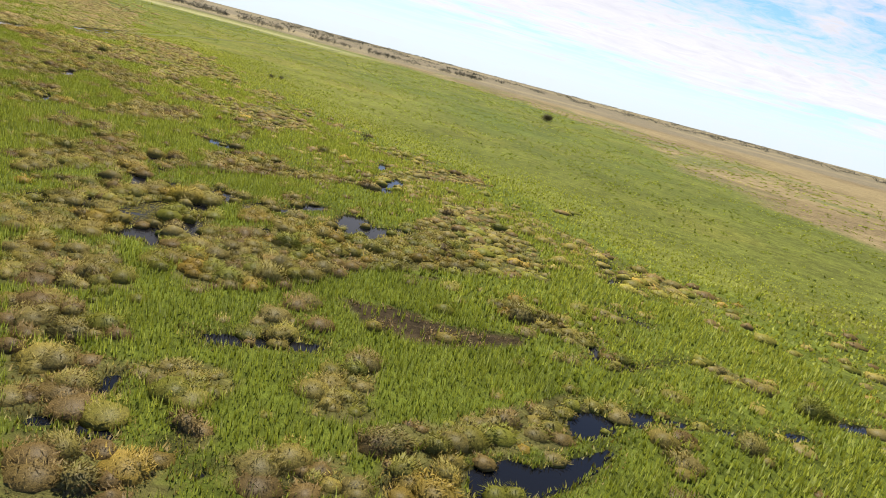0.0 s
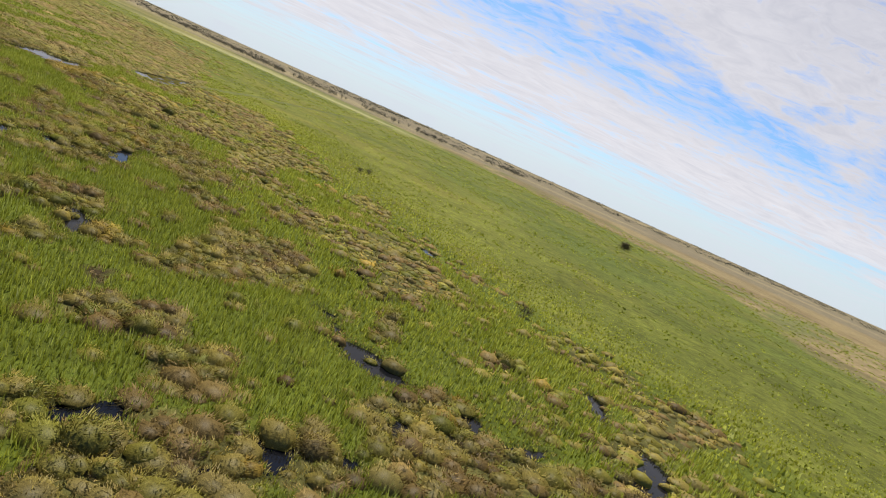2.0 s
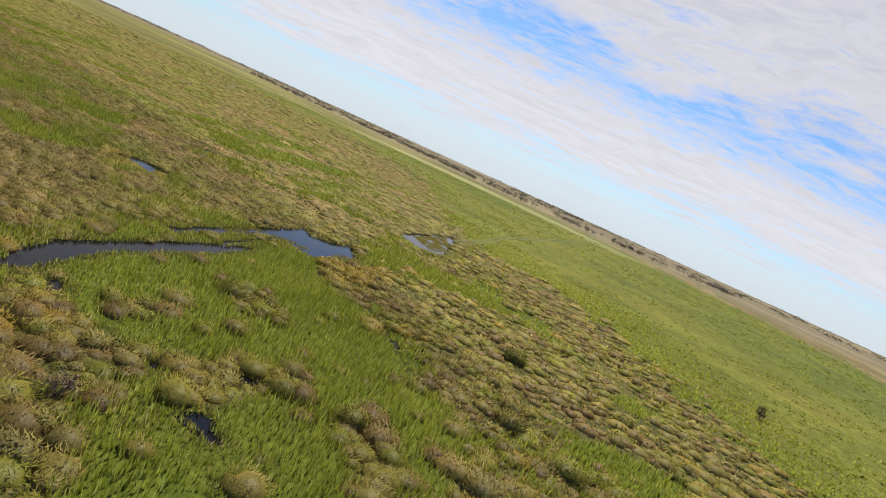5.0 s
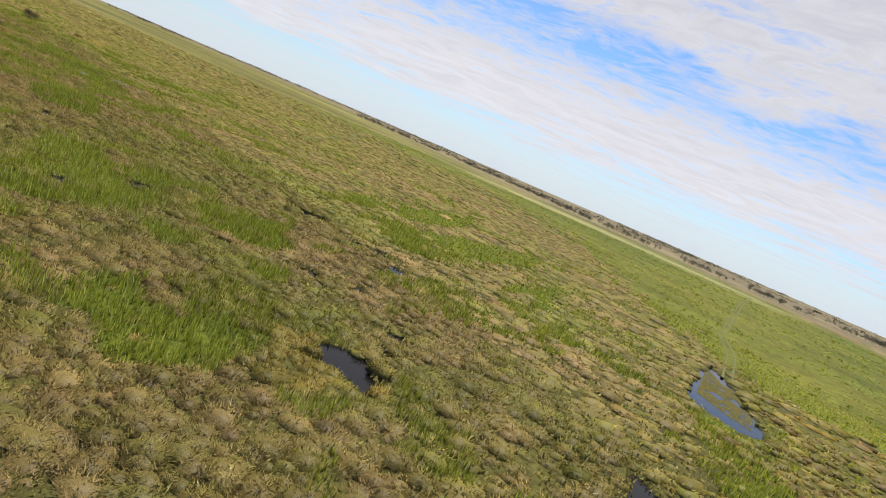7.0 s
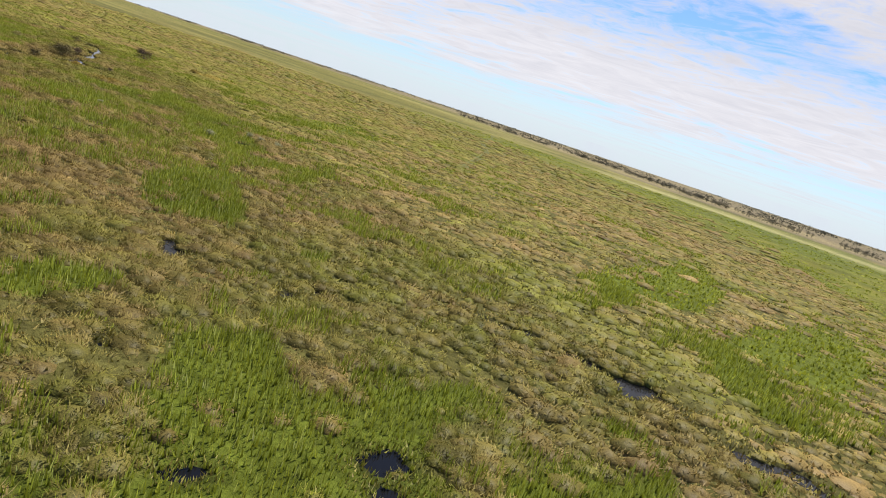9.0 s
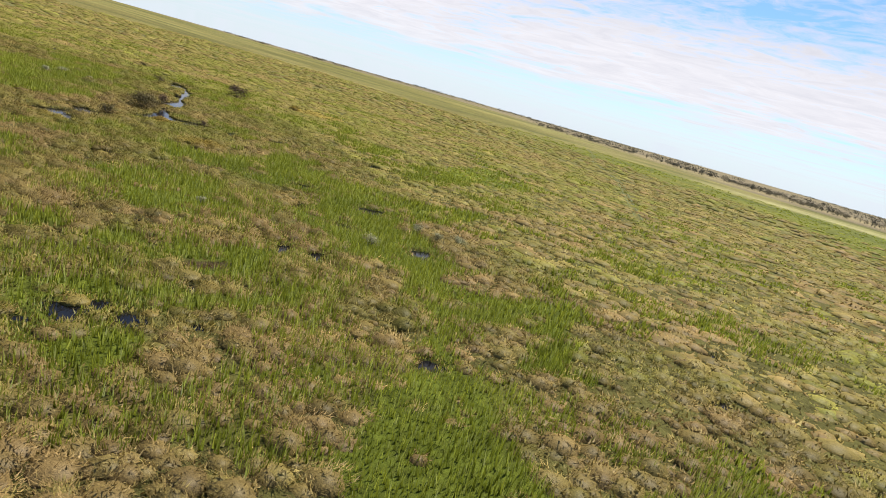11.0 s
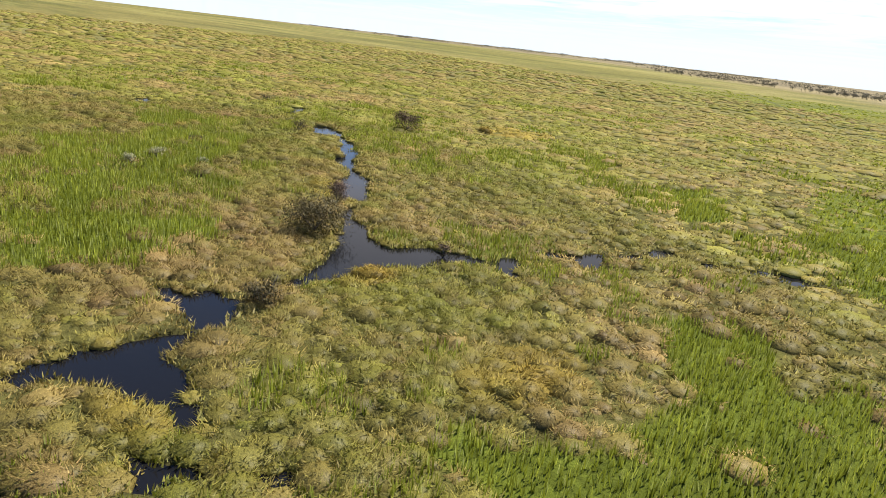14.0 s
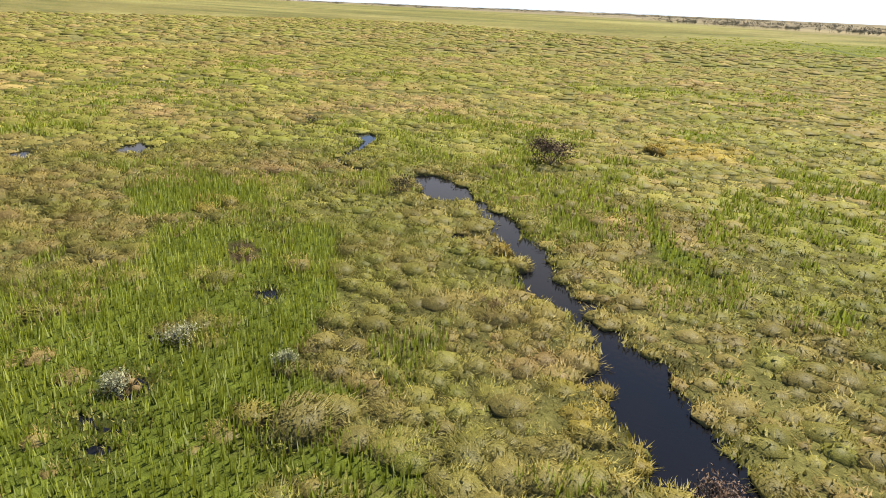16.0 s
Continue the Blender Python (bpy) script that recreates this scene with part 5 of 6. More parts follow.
def tussock_cloud(x, y, z, radius, height, body, tip, dense, length, width, upright=0.75, loose=0.24):
    """Rounded tussocks as sprays of fine blades over a dome, all in one set of arrays."""
    n = len(x)
    who = np.repeat(np.arange(n), np.maximum(4, dense * radius ** 2).astype(int))
    d = dome_points(len(who))
    lump = 1 + 0.13 * np.sin(3 * np.arctan2(d[:, 1], d[:, 0]) + who * 1.7) * (1 - d[:, 2]) + 0.12 * np.sin(5 * d[:, 2] + 2 * np.arctan2(d[:, 0], d[:, 1]) + who * 2.3) + rng.uniform(-0.2, 0.08, len(who))
    r, h = radius[who] * lump, height[who] * lump
    ln = length * rng.uniform(0.6, 1.3, len(who))
    base = np.stack([x[who] + d[:, 0] * r * 0.88, y[who] + d[:, 1] * r * 0.88, z[who] + d[:, 2] * h * 0.95 - 0.35 * ln], 1)
    wind = rng.uniform(0, 2 * np.pi, n)[who]
    way = d * np.array((0.6, 0.6, 0.35)) + 0.4 * np.stack([np.cos(wind), np.sin(wind), 0 * wind], 1) + rng.normal(0, loose, d.shape) + np.array((0, 0, upright))
    face = d * np.stack([1 / r, 1 / r, 1 / h], 1)
    face = face / np.linalg.norm(face, axis=1)[:, None] + rng.normal(0, 0.13, d.shape)
    vary = np.exp(rng.normal(0, 0.13, len(who)))[:, None]
    return blades(base, base + way * ln[:, None], width * rng.uniform(0.6, 1.4, len(who)), body[who] * vary, face, tip[who] * vary)


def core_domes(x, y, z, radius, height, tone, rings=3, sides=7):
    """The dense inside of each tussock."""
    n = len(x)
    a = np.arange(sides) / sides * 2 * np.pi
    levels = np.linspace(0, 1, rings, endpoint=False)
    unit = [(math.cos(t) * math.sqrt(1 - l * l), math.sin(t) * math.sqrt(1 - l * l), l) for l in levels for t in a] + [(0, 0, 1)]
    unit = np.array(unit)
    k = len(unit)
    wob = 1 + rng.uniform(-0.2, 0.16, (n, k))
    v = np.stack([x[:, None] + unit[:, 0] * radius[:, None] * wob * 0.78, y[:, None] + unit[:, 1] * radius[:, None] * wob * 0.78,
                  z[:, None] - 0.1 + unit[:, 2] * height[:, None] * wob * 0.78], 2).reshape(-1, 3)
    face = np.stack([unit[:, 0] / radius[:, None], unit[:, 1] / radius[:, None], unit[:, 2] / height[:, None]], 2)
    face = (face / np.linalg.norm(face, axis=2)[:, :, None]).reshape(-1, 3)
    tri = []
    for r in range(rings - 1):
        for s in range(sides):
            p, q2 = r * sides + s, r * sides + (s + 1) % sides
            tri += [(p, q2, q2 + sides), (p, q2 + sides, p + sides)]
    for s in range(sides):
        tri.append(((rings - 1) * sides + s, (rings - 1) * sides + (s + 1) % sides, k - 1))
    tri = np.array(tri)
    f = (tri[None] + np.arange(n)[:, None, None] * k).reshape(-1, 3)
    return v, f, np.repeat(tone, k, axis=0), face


def joined(sets):
    v, f, t, m, off = [], [], [], [], 0
    for a, b, c, d in sets:
        v.append(a), f.append(b + off), t.append(c), m.append(d)
        off += len(a)
    return np.concatenate(v), np.concatenate(f), np.concatenate(t), None if any(d is None for d in m) else np.concatenate(m)


SEDGES = np.array([(0.235, 0.160, 0.060), (0.285, 0.200, 0.070), (0.292, 0.236, 0.076), (0.310, 0.250, 0.064), (0.285, 0.252, 0.050),
                   (0.250, 0.245, 0.040), (0.345, 0.275, 0.068), (0.380, 0.262, 0.050)])


def sedge_colour(x, y):
    """Body and tip colours: brown, grey, olive, green, straw and ochre tussocks in the east; green-olive ones with dry pinkish tips in the west."""
    east = step_up(x, -190, -150)[:, None]
    pick = np.clip(0.42 + 0.40 * field(x, y, 8, 53, 2) + 0.2 * rng.normal(0, 1, x.shape), 0, 0.999)
    one = SEDGES[(pick * len(SEDGES)).astype(int)]
    dry = np.clip(0.53 + 0.50 * field(x, y, 18, 51, 3) + 0.42 * field(x, y, 4, 55, 2) + 0.14 * rng.normal(0, 1, x.shape) - 0.2 * step_up(-x, 362, 392) * step_up(y, 235, 245), 0, 1)[:, None]
    body = np.array((0.268, 0.252, 0.048)) * (1 - dry) + np.array((0.368, 0.248, 0.094)) * dry
    tip = np.array((0.335, 0.308, 0.060)) * (1 - dry) + np.array((0.470, 0.322, 0.122)) * dry
    gold = (0.5 * step_up(1.6 - wetness(x, y), 0, 1.2) * rng.uniform(0, 1, x.shape))[:, None]
    body = body * (1 - gold) + np.array((0.40, 0.29, 0.06)) * gold
    ripe = (0.75 * step_up(0.5 * field(x, y, 3, 57, 2) - outside("golden", x, y), -0.3, 0.6))[:, None]
    one, body, tip = (c * (1 - ripe) + np.array((0.40, 0.29, 0.055)) * ripe for c in (one, body, tip))
    deep = np.exp(rng.normal(0, 0.15, x.shape))[:, None]
    return deep * (np.array((0.98, 0.93, 0.82)) * one * east + 0.97 * body * (1 - east)), deep * (np.array((1.06, 1.0, 0.88)) * one * east + 0.70 * tip * (1 - east))


def sedge_band(spacing, near, far, dense, length, width, size, rings, sides, chance=1.0, flat=1.0, side=0, upright=0.75, loose=0.24, left=12.0):
    x, y, d = scattered(spacing, near, far, left)
    if side:
        keep = (x - 6 * field(x, y, 12, 66, 2) > -172) == (side > 0)
        x, y = x[keep], y[keep]
    m, s = zones(x, y)
    w = wetness(x, y)
    keep = (w > np.where(x > -172, 0.55, 0.4)) & (s + 0.25 * rng.normal(0, 1, s.shape) > 0.05) & (rng.uniform(0, 1, s.shape) < chance)
    lone = (w < 0.5) & (rng.uniform(0, 1, s.shape) < np.where(x > -130, 0.26, 0.0))
    strays = (m < 40) & (w > 0.4) & (s > -1.2) & (rng.uniform(0, 1, s.shape) < 0.07)
    keep |= lone | strays
    keep &= off_track(x, y, 0.7 + spacing * 0.12)
    lone = lone[keep]
    x, y, w = x[keep], y[keep], w[keep]
    r = size * np.exp(rng.normal(0, 0.34, x.shape)) * (1 + 0.25 * field(x, y, 7, 61, 2))
    r = np.minimum(r, 1.6 * size)
    h = flat * r ** 0.8 * rng.uniform(0.55, 0.95, x.shape) * (1 + 0.3 * field(x, y, 5, 63, 2))
    low = np.where(lone, rng.uniform(0.85, 1.2, x.shape), np.clip(0.5 + 0.2 * w * 1.3, 0.5, 1.0))
    r, h = r * np.clip(low + 0.15, 0, 1.0), h * low
    z = np.full(x.shape, 0.12)
    body, tip = sedge_colour(x, y)
    # near tussocks toned darker than far ones, shade put into the colour
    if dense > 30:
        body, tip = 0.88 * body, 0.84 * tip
    # cores are darkened copies of the body colour: painted shade inside the tussocks
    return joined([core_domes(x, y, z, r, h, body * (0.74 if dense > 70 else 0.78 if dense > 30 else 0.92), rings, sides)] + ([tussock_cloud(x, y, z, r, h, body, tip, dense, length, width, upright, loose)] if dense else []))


def stuff(name, arrays, mat, label, category):
    return tagged(new(name, from_arrays(name, *arrays[:2], mat, point_values=arrays[2], smooth=True, normals=arrays[3])), label, category, kind="stuff")


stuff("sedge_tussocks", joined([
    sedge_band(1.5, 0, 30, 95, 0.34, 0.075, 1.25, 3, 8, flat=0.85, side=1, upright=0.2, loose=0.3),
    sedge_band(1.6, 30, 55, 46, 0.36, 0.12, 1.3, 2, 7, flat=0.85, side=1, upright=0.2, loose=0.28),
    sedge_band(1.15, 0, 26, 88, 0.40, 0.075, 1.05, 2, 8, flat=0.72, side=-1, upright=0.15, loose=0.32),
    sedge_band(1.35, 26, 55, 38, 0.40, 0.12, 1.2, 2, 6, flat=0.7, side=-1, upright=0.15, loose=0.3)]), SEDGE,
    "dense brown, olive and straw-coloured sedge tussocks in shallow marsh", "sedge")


def understorey(spacing, near, far, tall, width, shore=False):
    """Low sedge leaves that fill the ground between the tussocks."""
    x, y, d = scattered(spacing, near, far)
    m, s = zones(x, y)
    w = wetness(x, y)
    keep = (w > 0.05) & (w < 1.6) if shore else (s > -0.15) & (w > 0.2) & off_track(x, y, 2)
    x, y = x[keep], y[keep]
    n = len(x)
    base = np.stack([x, y, np.full(n, 0.08)], 1)
    tip = base + np.stack([rng.normal(0, 0.3, n), rng.normal(0, 0.3, n), rng.uniform(0.6, 1.3, n)], 1) * tall
    body, end = sedge_colour(x, y)
    face = rng.normal(0, 0.5, (n, 3)) + np.array((0, 0, 1))
    return blades(base, tip, width * rng.uniform(0.7, 1.3, n), body * 0.5 + 0.5 * np.array((0.16, 0.19, 0.04)), face, end)


def mud_tufts():
    """Small dead tufts that stand on wet mud."""
    x, y, d = scattered(0.75, 0, 60)
    keep = (outside("mud", x, y) < 0.3) & (field(x, y, 2.5, 69, 2) > -0.25)
    x, y = x[keep], y[keep]
    r = rng.uniform(0.22, 0.5, x.shape)
    brown = np.array((0.20, 0.135, 0.055)) * rng.uniform(0.6, 1.4, (len(x), 1))
    z = np.full(x.shape, 0.08)
    return joined([core_domes(x, y, z, r, r * 0.7, brown, 2, 6), tussock_cloud(x, y, z, r, r * 0.7, brown, brown * 1.15, 120, 0.2, 0.09)])


stuff("low_sedge", joined([mud_tufts(), understorey(0.26, 0, 34, 0.36, 0.13, True), understorey(0.5, 34, 80, 0.36, 0.26, True), understorey(0.6, 0, 30, 0.42, 0.26), understorey(0.9, 30, 70, 0.45, 0.4)]), SEDGE,
      "low brown and olive sedge between the tussocks", "sedge")
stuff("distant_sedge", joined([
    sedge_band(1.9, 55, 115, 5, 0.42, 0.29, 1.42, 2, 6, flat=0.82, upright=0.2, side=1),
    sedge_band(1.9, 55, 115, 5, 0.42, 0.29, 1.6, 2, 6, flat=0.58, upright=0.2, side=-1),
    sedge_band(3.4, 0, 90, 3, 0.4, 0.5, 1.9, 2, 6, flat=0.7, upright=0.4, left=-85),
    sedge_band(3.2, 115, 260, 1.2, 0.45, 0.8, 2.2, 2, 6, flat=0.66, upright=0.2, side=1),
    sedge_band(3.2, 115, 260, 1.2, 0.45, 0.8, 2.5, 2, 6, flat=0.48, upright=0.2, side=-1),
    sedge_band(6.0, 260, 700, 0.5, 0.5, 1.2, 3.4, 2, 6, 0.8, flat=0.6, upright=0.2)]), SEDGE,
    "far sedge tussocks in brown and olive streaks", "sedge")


def reed_band(spacing, near, far, count, tall, width, left=12.0, base_shade=0.48):
    x, y, d = scattered(spacing, near, far, left)
    m, s = zones(x, y)
    w = wetness(x, y)
    keep = (w > 0.15) & (s < 0.32) & ((outside("mud", x, y) > 0.2) | (rng.uniform(0, 1, x.shape) < 0.18)) & (m < 45 + 25 * rng.normal(0, 1, m.shape))
    sparse = field(x, y, 3.2, 71, 2)
    keep &= (sparse > -0.8) & off_track(x, y, 1.8)
    x, y, s, m, d = x[keep], y[keep], s[keep], m[keep], d[keep]
    shore = np.clip(0.4 + 0.2 * wetness(x, y), 0.4, 1)
    high = tall * shore * (1 + 0.22 * field(x, y, 6, 73, 2)) * np.clip(1.0 - np.clip(m, 0, 60) / 70, 0.35, 1)
    who = np.repeat(np.arange(len(x)), count)
    n = len(who)
    base = np.stack([x[who] + rng.normal(0, spacing * 0.16, n), y[who] + rng.normal(0, spacing * 0.16, n), np.full(n, 0.05)], 1)
    hh = high[who] * rng.uniform(0.65, 1.2, n)
    tip = base + np.stack([rng.normal(0, 0.13, n) * hh, rng.normal(0, 0.13, n) * hh, hh], 1)
    tone = np.clip(0.46 + 0.2 * field(x, y, 14, 75, 3) + 0.12 * rng.normal(0, 1, x.shape), 0, 1)
    # paler towards the meadow; eastern reeds also get painted brightness with distance
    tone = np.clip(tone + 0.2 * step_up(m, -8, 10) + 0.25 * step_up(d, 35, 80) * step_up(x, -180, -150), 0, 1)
    tone = np.clip(tone + 0.12 * step_up(x, -190, -150), 0, 1)
    face = rng.normal(0, 0.32, (n, 3)) + np.array((0, 0, 0.75))
    tone = np.clip(tone[who] + rng.normal(0, 0.1, n), 0, 1)
    # blade feet take a darker tone, painting the shade between the stems
    return blades(base, tip, width * rng.uniform(0.7, 1.3, n), np.clip(tone - base_shade, 0, 1), face, tone)


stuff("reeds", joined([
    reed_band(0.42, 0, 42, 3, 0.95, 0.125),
    reed_band(0.62, 42, 85, 3, 0.9, 0.24, base_shade=0.3),
    reed_band(1.2, 85, 190, 2, 0.7, 0.6, base_shade=0.1), reed_band(1.5, 0, 90, 2, 0.85, 0.5, left=-85)]), REED,
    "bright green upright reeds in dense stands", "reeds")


def meadow_tufts():
    """Low rank tufts that speckle and streak the meadow."""
    sets = []
    for spacing, near, far, tall, wide in ((1.7, 0, 130, 0.38, 0.5), (3.0, 130, 330, 0.5, 1.0), (6.0, 330, 750, 0.6, 2.2)):
        x, y, d = scattered(spacing, near, far, box=(-760, 330, 60, 900))
        m, s = zones(x, y)
        clumps = field(x * 0.8 + y * 0.6, (y * 0.8 - x * 0.6) * 0.4, 11, 77, 3) + 0.5 * rng.normal(0, 1, x.shape)
        keep = (m > 4) & (clumps > 0.3) & off_track(x, y, 2.0)
        x, y = x[keep], y[keep]
        who = np.repeat(np.arange(len(x)), 4)
        n = len(who)
        base = np.stack([x[who] + rng.normal(0, wide * 0.5, n), y[who] + rng.normal(0, wide * 0.5, n), np.full(n, 0.1)], 1)
        tip = base + np.stack([rng.normal(0, wide * 0.3, n), rng.normal(0, wide * 0.3, n), tall * rng.uniform(0.6, 1.4, n)], 1)
        sets.append(blades(base, tip, wide * rng.uniform(0.5, 1.0, n), np.clip(0.58 + 0.3 * field(base[:, 0], base[:, 1], 30, 79, 2) + rng.normal(0, 0.12, n), 0, 1),
                           rng.normal(0, 0.6, (n, 3)) + np.array((0, 0, 0.8))))
    return joined(sets)


stuff("meadow_grass", meadow_tufts(), REED, "short yellow-green meadow grass in uneven tufts", "grass")


# ---- floating algae ----
def algae():
    sets = []
    for shape in OUTLINES["algae"]:
        (x0, y0), (x1, y1) = shape.min(0) - 0.5, shape.max(0) + 0.5
        n = int(min(26000, 55 * (x1 - x0) * (y1 - y0)))
        x, y = rng.uniform(x0, x1, n), rng.uniform(y0, y1, n)
        keep = (outside("algae", x, y) < 0.3) & (field(x, y, 2.2, 81, 2) > -0.3) & (wetness(x, y) < 0.6)
        x, y = x[keep], y[keep]
        size, sides = rng.uniform(0.035, 0.13, len(x)), 4
        ang = np.arange(sides) / sides * 2 * np.pi
        wob = rng.uniform(0.6, 1.2, (len(x), sides))
        ring = np.stack([x[:, None] + np.cos(ang) * size[:, None] * wob, y[:, None] + np.sin(ang) * size[:, None] * wob,
                         np.repeat(rng.uniform(0.012, 0.02, len(x))[:, None], sides, 1)], 2)
        ring[:, :2, 2] += rng.uniform(0.0, 0.06, (len(x), 2))
        verts = ring.reshape(-1, 3)
        fan = np.array([(0, 1, 2), (0, 2, 3)])
        sets.append((verts, (fan[None] + np.arange(len(x))[:, None, None] * 4).reshape(-1, 3), np.repeat(np.clip(0.78 + 0.2 * rng.normal(0, 1, len(x)), 0, 1), 4), None))
    return joined(sets)


stuff("floating_algae", algae(), ALGAE, "olive and yellow algae mats floating on dark water", "algae")


# ---- single bushes and trees ----
def part(name, arrays, mat, parent, label=""):
    ob = new(name, from_arrays(name, *arrays[:2], mat, point_values=arrays[2], smooth=True, normals=arrays[3]))
    ob.parent = parent
    if label:
        ob["label"] = label
    return ob


def limb(a, b, r0, r1, sides=6, steps=3, sway=0.1):
    """A tapered, slightly bent limb from a to b."""
    a, b = np.array(a, float), np.array(b, float)
    way = b - a
    side = np.cross(way, (0.3, 0.2, 1.0)) + 1e-6
    side /= np.linalg.norm(side)
    up = np.cross(way, side)
    up /= np.linalg.norm(up)
    v, f = [], []
    for k in range(steps + 1):
        s = k / steps
        c = a + way * s + side * math.sin(s * math.pi) * sway * np.linalg.norm(way)
        r = r0 + (r1 - r0) * s
        v += [c + r * (math.cos(t) * side + math.sin(t) * up) for t in np.arange(sides) / sides * 2 * math.pi]
    for k in range(steps):
        for s in range(sides):
            p, q2 = k * sides + s, k * sides + (s + 1) % sides
            f += [(p, q2, q2 + sides), (p, q2 + sides, p + sides)]
    return np.array(v), np.array(f), np.full(len(v), 0.5), None


def foliage(centres, spread, n, size, tone, droop=0.0):
    """Clumps of small leaves round the ends of the limbs."""
    who = rng.integers(0, len(centres), n)
    c = np.array(centres)[who]
    p = c + rng.normal(0, 1, (n, 3)) * np.array(spread)
    way = rng.normal(0, 1, (n, 3)) + np.array((0, 0, 0.4 - droop))
    way /= np.linalg.norm(way, axis=1)[:, None]
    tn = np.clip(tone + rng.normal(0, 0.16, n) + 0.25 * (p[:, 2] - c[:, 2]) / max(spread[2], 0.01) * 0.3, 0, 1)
    return blades(p, p + way * (size * rng.uniform(0.6, 1.4, n))[:, None], size * 0.55 * rng.uniform(0.7, 1.3, n), tn, (p - c) / np.array(spread) + rng.normal(0, 0.5, (n, 3)) + np.array((0, 0, 0.5)))


def woody(name, x, y, tall, wide, leaves, label, category, leaf=SHRUB, tone=0.45, limbs=6, trunk=0.25, bare=0.25, size=0.22, clump=0.2, group=""):
    """A bush or tree: trunk or stems, limbs and a crown of many leaves."""
    top = new(name)
    top.location = (x, y, 0.1)
    tagged(top, label, category, group)
    ends = []
    fork = np.array((0, 0, tall * bare))
    if trunk > 0:
        part("trunk", limb((0, 0, -0.3), fork, trunk, trunk * 0.7, 8, 3, 0.05), BARK, top)
    wood = []
    for k in range(limbs):
        t = k / limbs * 2 * math.pi + rng.uniform(-0.4, 0.4)
        e = np.array((math.cos(t) * wide * rng.uniform(0.2, 0.42), math.sin(t) * wide * rng.uniform(0.2, 0.42), tall * rng.uniform(0.55, 0.92)))
        wood.append(limb(fork * rng.uniform(0.4, 1.0), e, max(trunk, 0.06) * 0.5, 0.02, 5, 3, rng.uniform(-0.15, 0.15)))
        ends += [e, e * np.array((1.15, 1.15, 0.82)), e * np.array((0.55, 0.55, 0.95))]
        for _ in range(2):
            g = e + np.array((rng.normal(0, wide * 0.14), rng.normal(0, wide * 0.14), rng.normal(0, tall * 0.08)))
            wood.append(limb(e * 0.6 + fork * 0.4, g, 0.035, 0.012, 4, 2, 0.1))
            ends.append(g)
    part("limbs", joined(wood), BARK, top)
    low = [np.array((math.cos(t) * wide * 0.36, math.sin(t) * wide * 0.36, tall * 0.3)) for t in rng.uniform(0, 6.3, limbs)]
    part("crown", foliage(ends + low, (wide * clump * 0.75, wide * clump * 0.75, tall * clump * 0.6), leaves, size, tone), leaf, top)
    return top


woody("tree", 49.9, 505.3, 5.0, 7.5, 2200, "lone dark green tree standing in the meadow", "tree", tone=0.55, trunk=0.3, bare=0.3, size=0.6)
woody("bush", -470.7, 319.7, 4.0, 5.6, 2200, "tall dark brown bush with sparse leaves and bare stems", "bush", leaf=DEAD, tone=0.15, trunk=0.1, bare=0.1, size=0.3, limbs=8, clump=0.15)
woody("bush", -413.1, 269.7, 2.9, 5.4, 3800, "broad brown-green bush with bare stems beside the channel", "bush", tone=0.75, trunk=0.08, bare=0.1, size=0.25, limbs=9)
woody("dead_bush", -422.1, 277.1, 2.5, 2.0, 2400, "reddish-brown dead bush at the water's edge", "bush", leaf=DEAD, tone=0.4, trunk=0.06, bare=0.1, size=0.15, limbs=12, clump=0.17)
woody("bush", -398.6, 258.3, 1.9, 2.2, 900, "dark grey-brown bush beside the pool", "bush", tone=0.6, trunk=0.05, bare=0.1, size=0.22)
woody("bush", -469.9, 295.1, 1.9, 2.4, 700, "dark round bush among the sedge", "bush", tone=0.4, trunk=0.06, bare=0.1)
woody("bush", -511.8, 306.1, 1.7, 2.2, 500, "small dark bush among the sedge", "bush", tone=0.35, trunk=0.06, bare=0.1)
woody("dead_bush", -403.5, 278.2, 0.9, 1.3, 260, "pale bare bush standing in the channel", "bush", leaf=DEAD, tone=0.9, trunk=0.04, bare=0.1, size=0.2, limbs=9)
woody("bush", -86.3, 271.6, 1.9, 2.3, 600, "small dark bush alone in the meadow", "bush", tone=0.25, trunk=0.06, bare=0.1, group="bushes in the meadow")
woody("bush", -85.0, 280.7, 1.5, 2.0, 500, "small dark bush alone in the meadow", "bush", tone=0.25, trunk=0.06, bare=0.1, group="bushes in the meadow")
woody("bush", -27.4, 171.0, 2.1, 2.2, 500, "brown-green bush at the meadow's edge", "bush", tone=0.5, trunk=0.06, bare=0.1)
woody("dead_bush", -138.5, 157.2, 1.6, 1.8, 320, "pale leafless bush among the sedge", "bush", leaf=DEAD, tone=0.9, trunk=0.05, bare=0.1, limbs=10, size=0.2)

for gx1, gy1, gh, gw in ((-339.1, 279.6, 1.2, 1.4), (-335.3, 279.9, 1.2, 1.5), (-335.5, 284.6, 0.8, 1.9), (-334.1, 283.6, 0.7, 1.4), (-333.2, 266.8, 1.2, 1.9),
                         (-346.0, 251.6, 0.8, 0.9), (-443.9, 269.1, 0.9, 1.2), (-446.3, 260.7, 1.1, 1.4), (-449.7, 265.0, 1.1, 2.0)):
    woody("grey_bush", gx1, gy1, gh, gw, 800, "low grey-green bush standing among the reeds", "bush", leaf=GREY, tone=0.7, trunk=0.03, bare=0.1, size=0.15, limbs=7, group="grey bushes in the reeds")


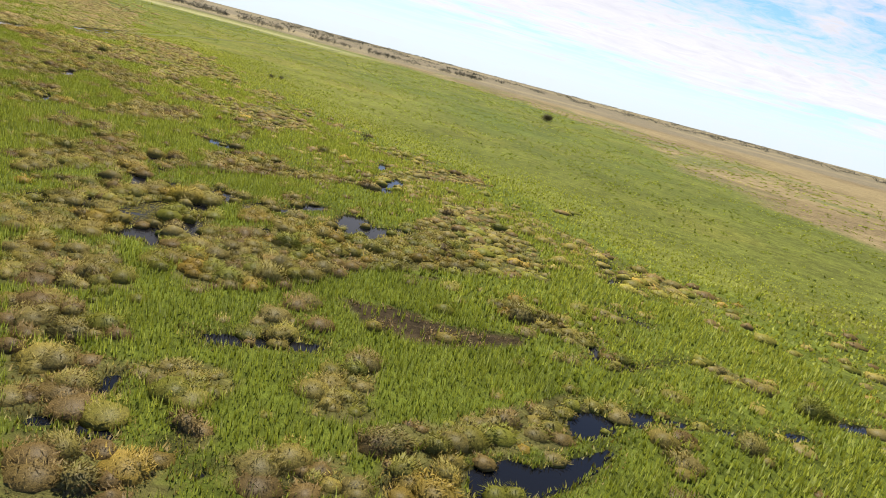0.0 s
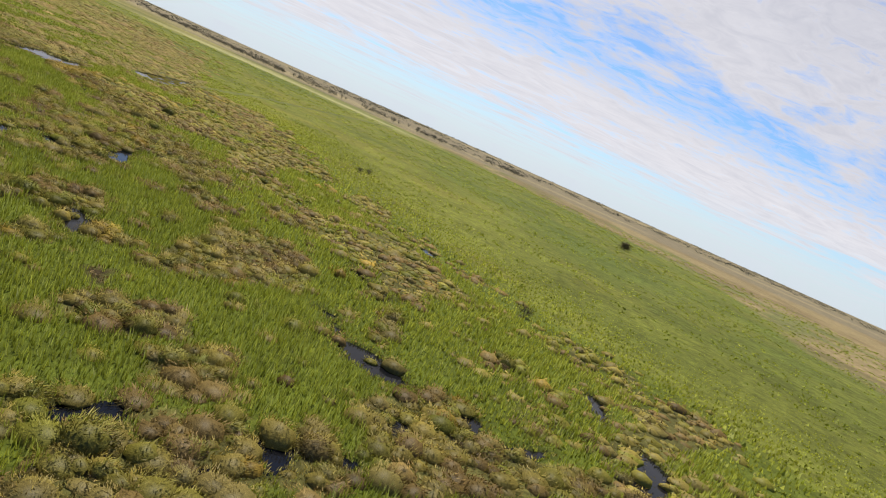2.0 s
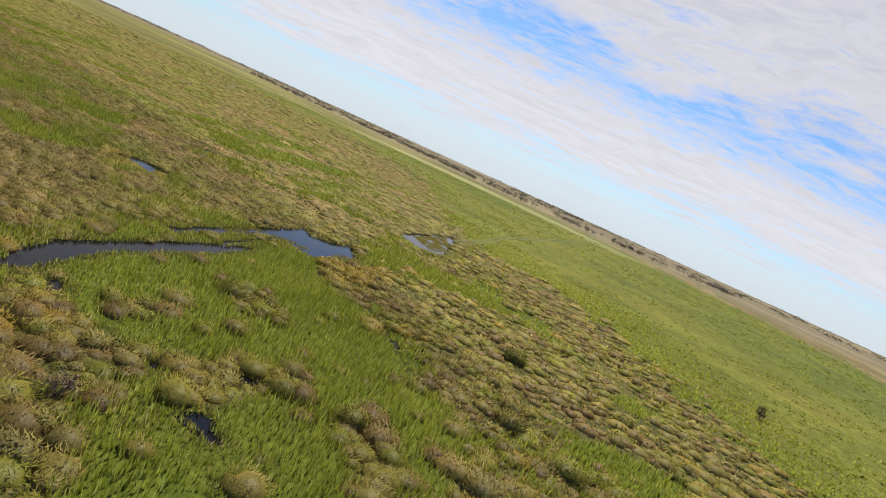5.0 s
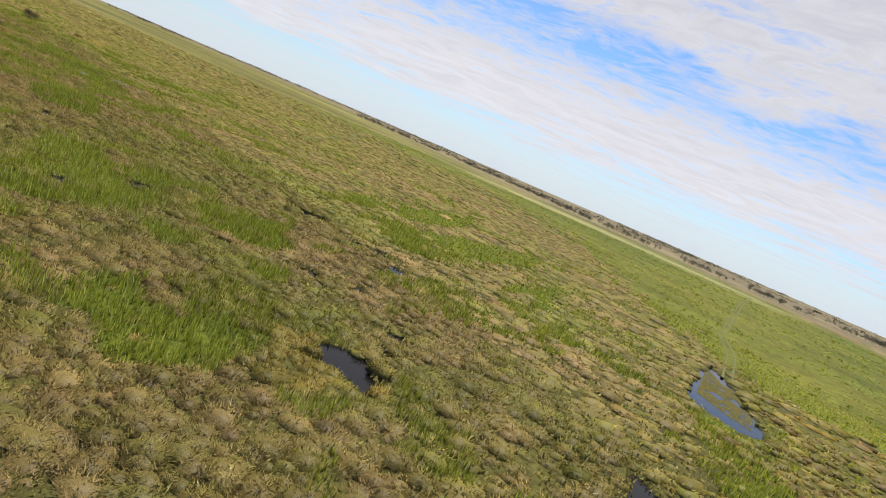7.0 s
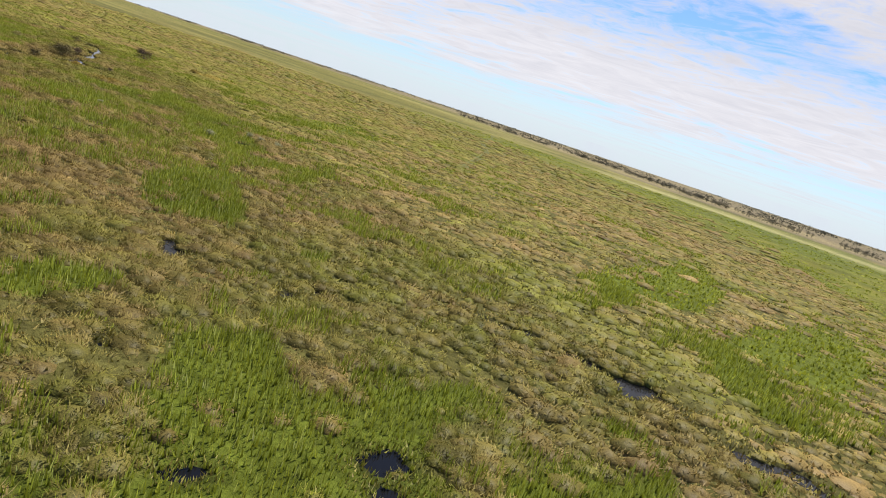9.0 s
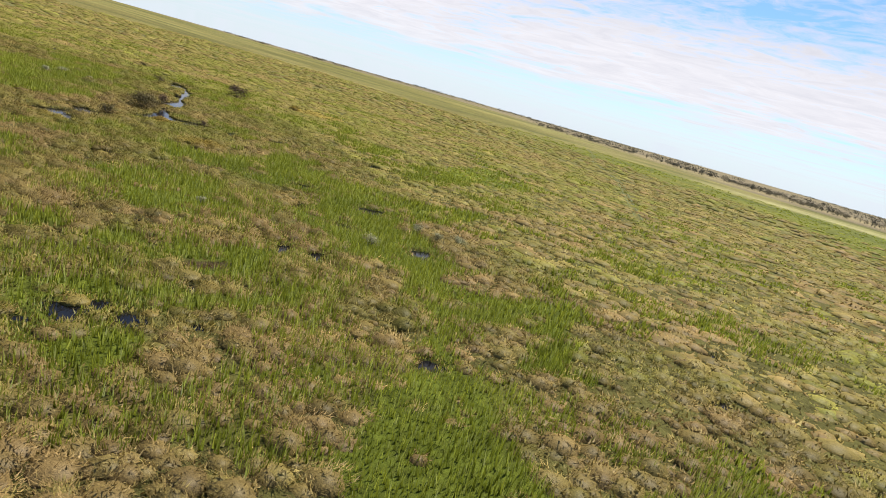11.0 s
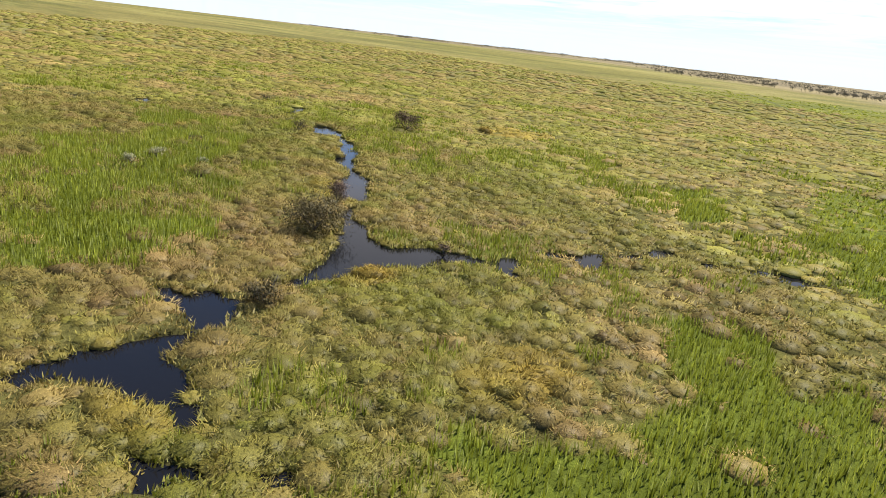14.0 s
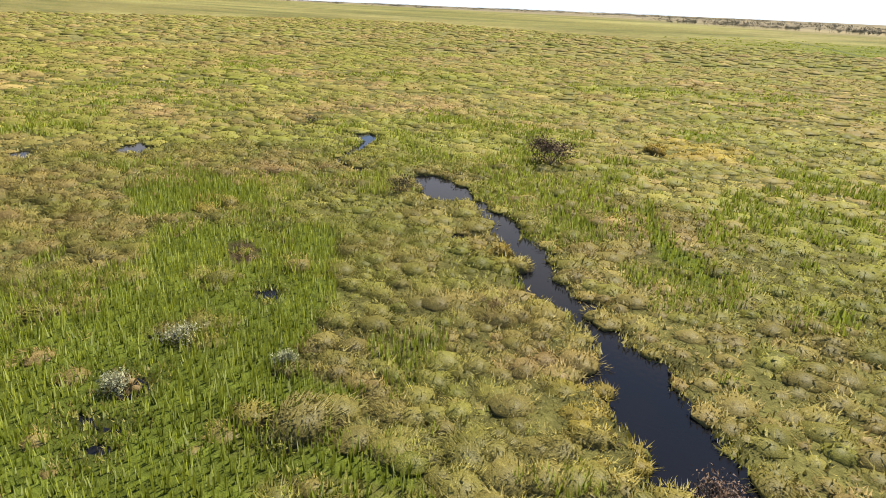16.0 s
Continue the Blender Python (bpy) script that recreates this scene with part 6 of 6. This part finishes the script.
def tussock(name, radius, high, colour, label, dense=300):
    """A single large tussock: a spray of blades over a skirt of dead leaves."""
    top = new(name)
    one, hue = [np.zeros(1)] * 3, np.array([colour])
    # core is a darker copy of the blade hue: inner shade painted on
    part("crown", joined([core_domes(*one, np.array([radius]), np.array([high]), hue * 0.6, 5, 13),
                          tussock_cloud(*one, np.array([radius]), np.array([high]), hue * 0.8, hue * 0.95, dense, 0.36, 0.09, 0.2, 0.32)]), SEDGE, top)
    n = int(90 * radius)
    a = rng.uniform(0, 2 * np.pi, n)
    out = np.stack([np.cos(a), np.sin(a), np.full(n, 0.3)], 1)
    low = np.stack([np.cos(a) * radius * 0.86, np.sin(a) * radius * 0.86, rng.uniform(0.05, 0.3, n)], 1)
    end = low + np.stack([np.cos(a) * 0.22, np.sin(a) * 0.22, rng.uniform(-0.25, 0.1, n)], 1)
    dead = np.array((0.16, 0.12, 0.06))
    ring = core_domes(*one, np.array([radius * 1.12]), np.array([0.4]), dead[None], 2, 13)
    part("skirt", joined([ring, blades(low, end, rng.uniform(0.1, 0.22, n), dead * rng.uniform(0.6, 1.3, (n, 1)), out)]), SEDGE, top, "dead brown leaves round the foot")
    return tagged(top, label, "tussock", "large sedge tussocks")


SORTS = ("brown rounded sedge tussock among the reeds", "grey-brown rounded sedge tussock among the reeds", "olive-tan rounded sedge tussock among the reeds",
         "olive rounded sedge tussock among the reeds", "green rounded sedge tussock beside the water", "straw-coloured rounded sedge tussock beside the water",
         "ochre rounded sedge tussock beside the water")
HUES = (1, 2, 3, 4, 5, 6, 7)
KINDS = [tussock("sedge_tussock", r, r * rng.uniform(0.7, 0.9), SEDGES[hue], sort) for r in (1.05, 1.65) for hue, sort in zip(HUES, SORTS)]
spot_rng = random.Random(11)
placed = set()
stands = []
for kind in ("golden", "sedge"):
    for shape in OUTLINES[kind]:
        for _ in range(6):
            w1 = np.array([spot_rng.random() for _ in shape]) ** 2
            px, py = (shape * (w1 / w1.sum())[:, None]).sum(0)
            one_x, one_y = np.array([px]), np.array([py])
            if away(one_x, one_y, FLOWN)[0][0] < 85 and wetness(one_x, one_y)[0] > 0.2 and outside(kind, one_x, one_y)[0] < 0 and all(math.hypot(px - qx, py - qy) > 2.6 for qx, qy, _ in stands):
                stands.append((px, py, kind))
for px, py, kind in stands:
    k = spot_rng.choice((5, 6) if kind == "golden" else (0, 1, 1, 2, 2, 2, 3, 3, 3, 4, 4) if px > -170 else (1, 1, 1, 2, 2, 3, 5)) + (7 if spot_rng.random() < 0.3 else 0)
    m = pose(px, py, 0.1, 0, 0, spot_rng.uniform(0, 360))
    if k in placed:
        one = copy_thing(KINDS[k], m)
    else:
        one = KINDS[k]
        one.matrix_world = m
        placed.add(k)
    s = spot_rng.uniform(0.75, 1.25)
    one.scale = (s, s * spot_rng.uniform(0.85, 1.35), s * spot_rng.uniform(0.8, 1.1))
for k, ob in enumerate(KINDS):
    if k not in placed:
        ob.matrix_world = pose(-22 - 3 * k, 66 + 2 * k, 0.1, 0, 0, 40 * k)
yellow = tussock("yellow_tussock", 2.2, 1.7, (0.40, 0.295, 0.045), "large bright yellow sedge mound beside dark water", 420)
yellow.matrix_world = pose(-33.9, 80.5, 0.05, 0, 0, 14)
yellow.scale = (1.3, 0.85, 1)


# ---- the wood along the horizon ----
def far_trees(points, tall, wide, leaves, size, tone):
    sets = []
    for x, y in points:
        h, w = tall * rng.uniform(0.6, 1.3), wide * rng.uniform(0.6, 1.35)
        s = [limb((x, y, 0), (x + rng.normal(0, 0.4), y, h * 0.55), 0.3, 0.12, 4, 1, 0)]
        cs = [(x + rng.normal(0, w * 0.28), y + rng.normal(0, w * 0.28), h * rng.uniform(0.45, 0.95)) for _ in range(5)]
        s.append(foliage(cs, (w * 0.17, w * 0.17, h * 0.12), leaves, size, np.clip(tone + rng.normal(0, 0.2), 0, 1)))
        sets.append(joined(s))
    return joined(sets)


WOOD = np.array([(-20, 1420), (-60, 1330), (-145, 1310), (-300, 1260), (-430, 1260), (-560, 1290), (-700, 1380), (-850, 1420), (-1050, 1430), (-1280, 1520)], float)
seg = np.hypot(*np.diff(WOOD, axis=0).T)
reach = np.concatenate([[0], np.cumsum(seg)])
where = rng.uniform(0, reach[-1], 520)
bunch = field(where, where * 0, 60, 91, 2) > -0.35
where = where[bunch]
wood_at = np.stack([np.interp(where, reach, WOOD[:, 0]) + rng.normal(0, 8, len(where)), np.interp(where, reach, WOOD[:, 1]) + np.abs(rng.normal(0, 45, len(where)))], 1)
stuff("tree_line", far_trees(wood_at, 7.5, 7.5, 120, 1.15, 0.5), FARTREE, "line of grey-green trees at the far edge of the plain", "trees")
back = np.stack([rng.uniform(-4300, 1900, 1500), rng.uniform(1800, 4600, 1500)], 1)
back = back[(field(back[:, 0], back[:, 1], 700, 93, 3) > -0.1)]
stuff("distant_wood", far_trees(back, 5.0, 40.0, 22, 5.0, 0.6), FARTREE, "low dark woodland on the horizon", "trees")


# ---- wheel tracks ----
def ruts(points, gap, wide):
    """Two pressed wheel ruts along a line."""
    line = np.array(points, float)
    seg1 = np.hypot(*np.diff(line, axis=0).T)
    at = np.concatenate([[0], np.cumsum(seg1)])
    s = np.arange(0, at[-1], 4.0)
    c = np.stack([np.interp(s, at, line[:, 0]), np.interp(s, at, line[:, 1])], 1)
    w = np.gradient(c, axis=0)
    w /= np.linalg.norm(w, axis=1)[:, None]
    side = np.stack([w[:, 1], -w[:, 0]], 1)
    sets = []
    for k in (-1, 1):
        mid = c + side * (gap / 2 * k) + side * (0.12 * field(s, s * 0, 13, 97 + k, 2))[:, None]
        cols = [np.c_[mid + side * o * wide, np.full(len(mid), zz)] for o, zz in ((-0.5, 0.16), (-0.3, 0.34), (0.3, 0.34), (0.5, 0.16))]
        v = np.stack(cols, 1).reshape(-1, 3)
        f = [(r * 4 + o, r * 4 + o + 1, r * 4 + o + 5) for r in range(len(mid) - 1) for o in range(3)] + [(r * 4 + o, r * 4 + o + 5, r * 4 + o + 4) for r in range(len(mid) - 1) for o in range(3)]
        sets.append((v, np.array(f), np.full(len(v), 0.5), None))
    return joined(sets)


for name, pts in zip(("track_1", "track_2"), TRACKS):
    tagged(new(name, from_arrays(name, *ruts(pts, 1.9, 0.7)[:2], RUT)), "pair of wheel ruts pressed into the marsh grass", "track", kind="structure")
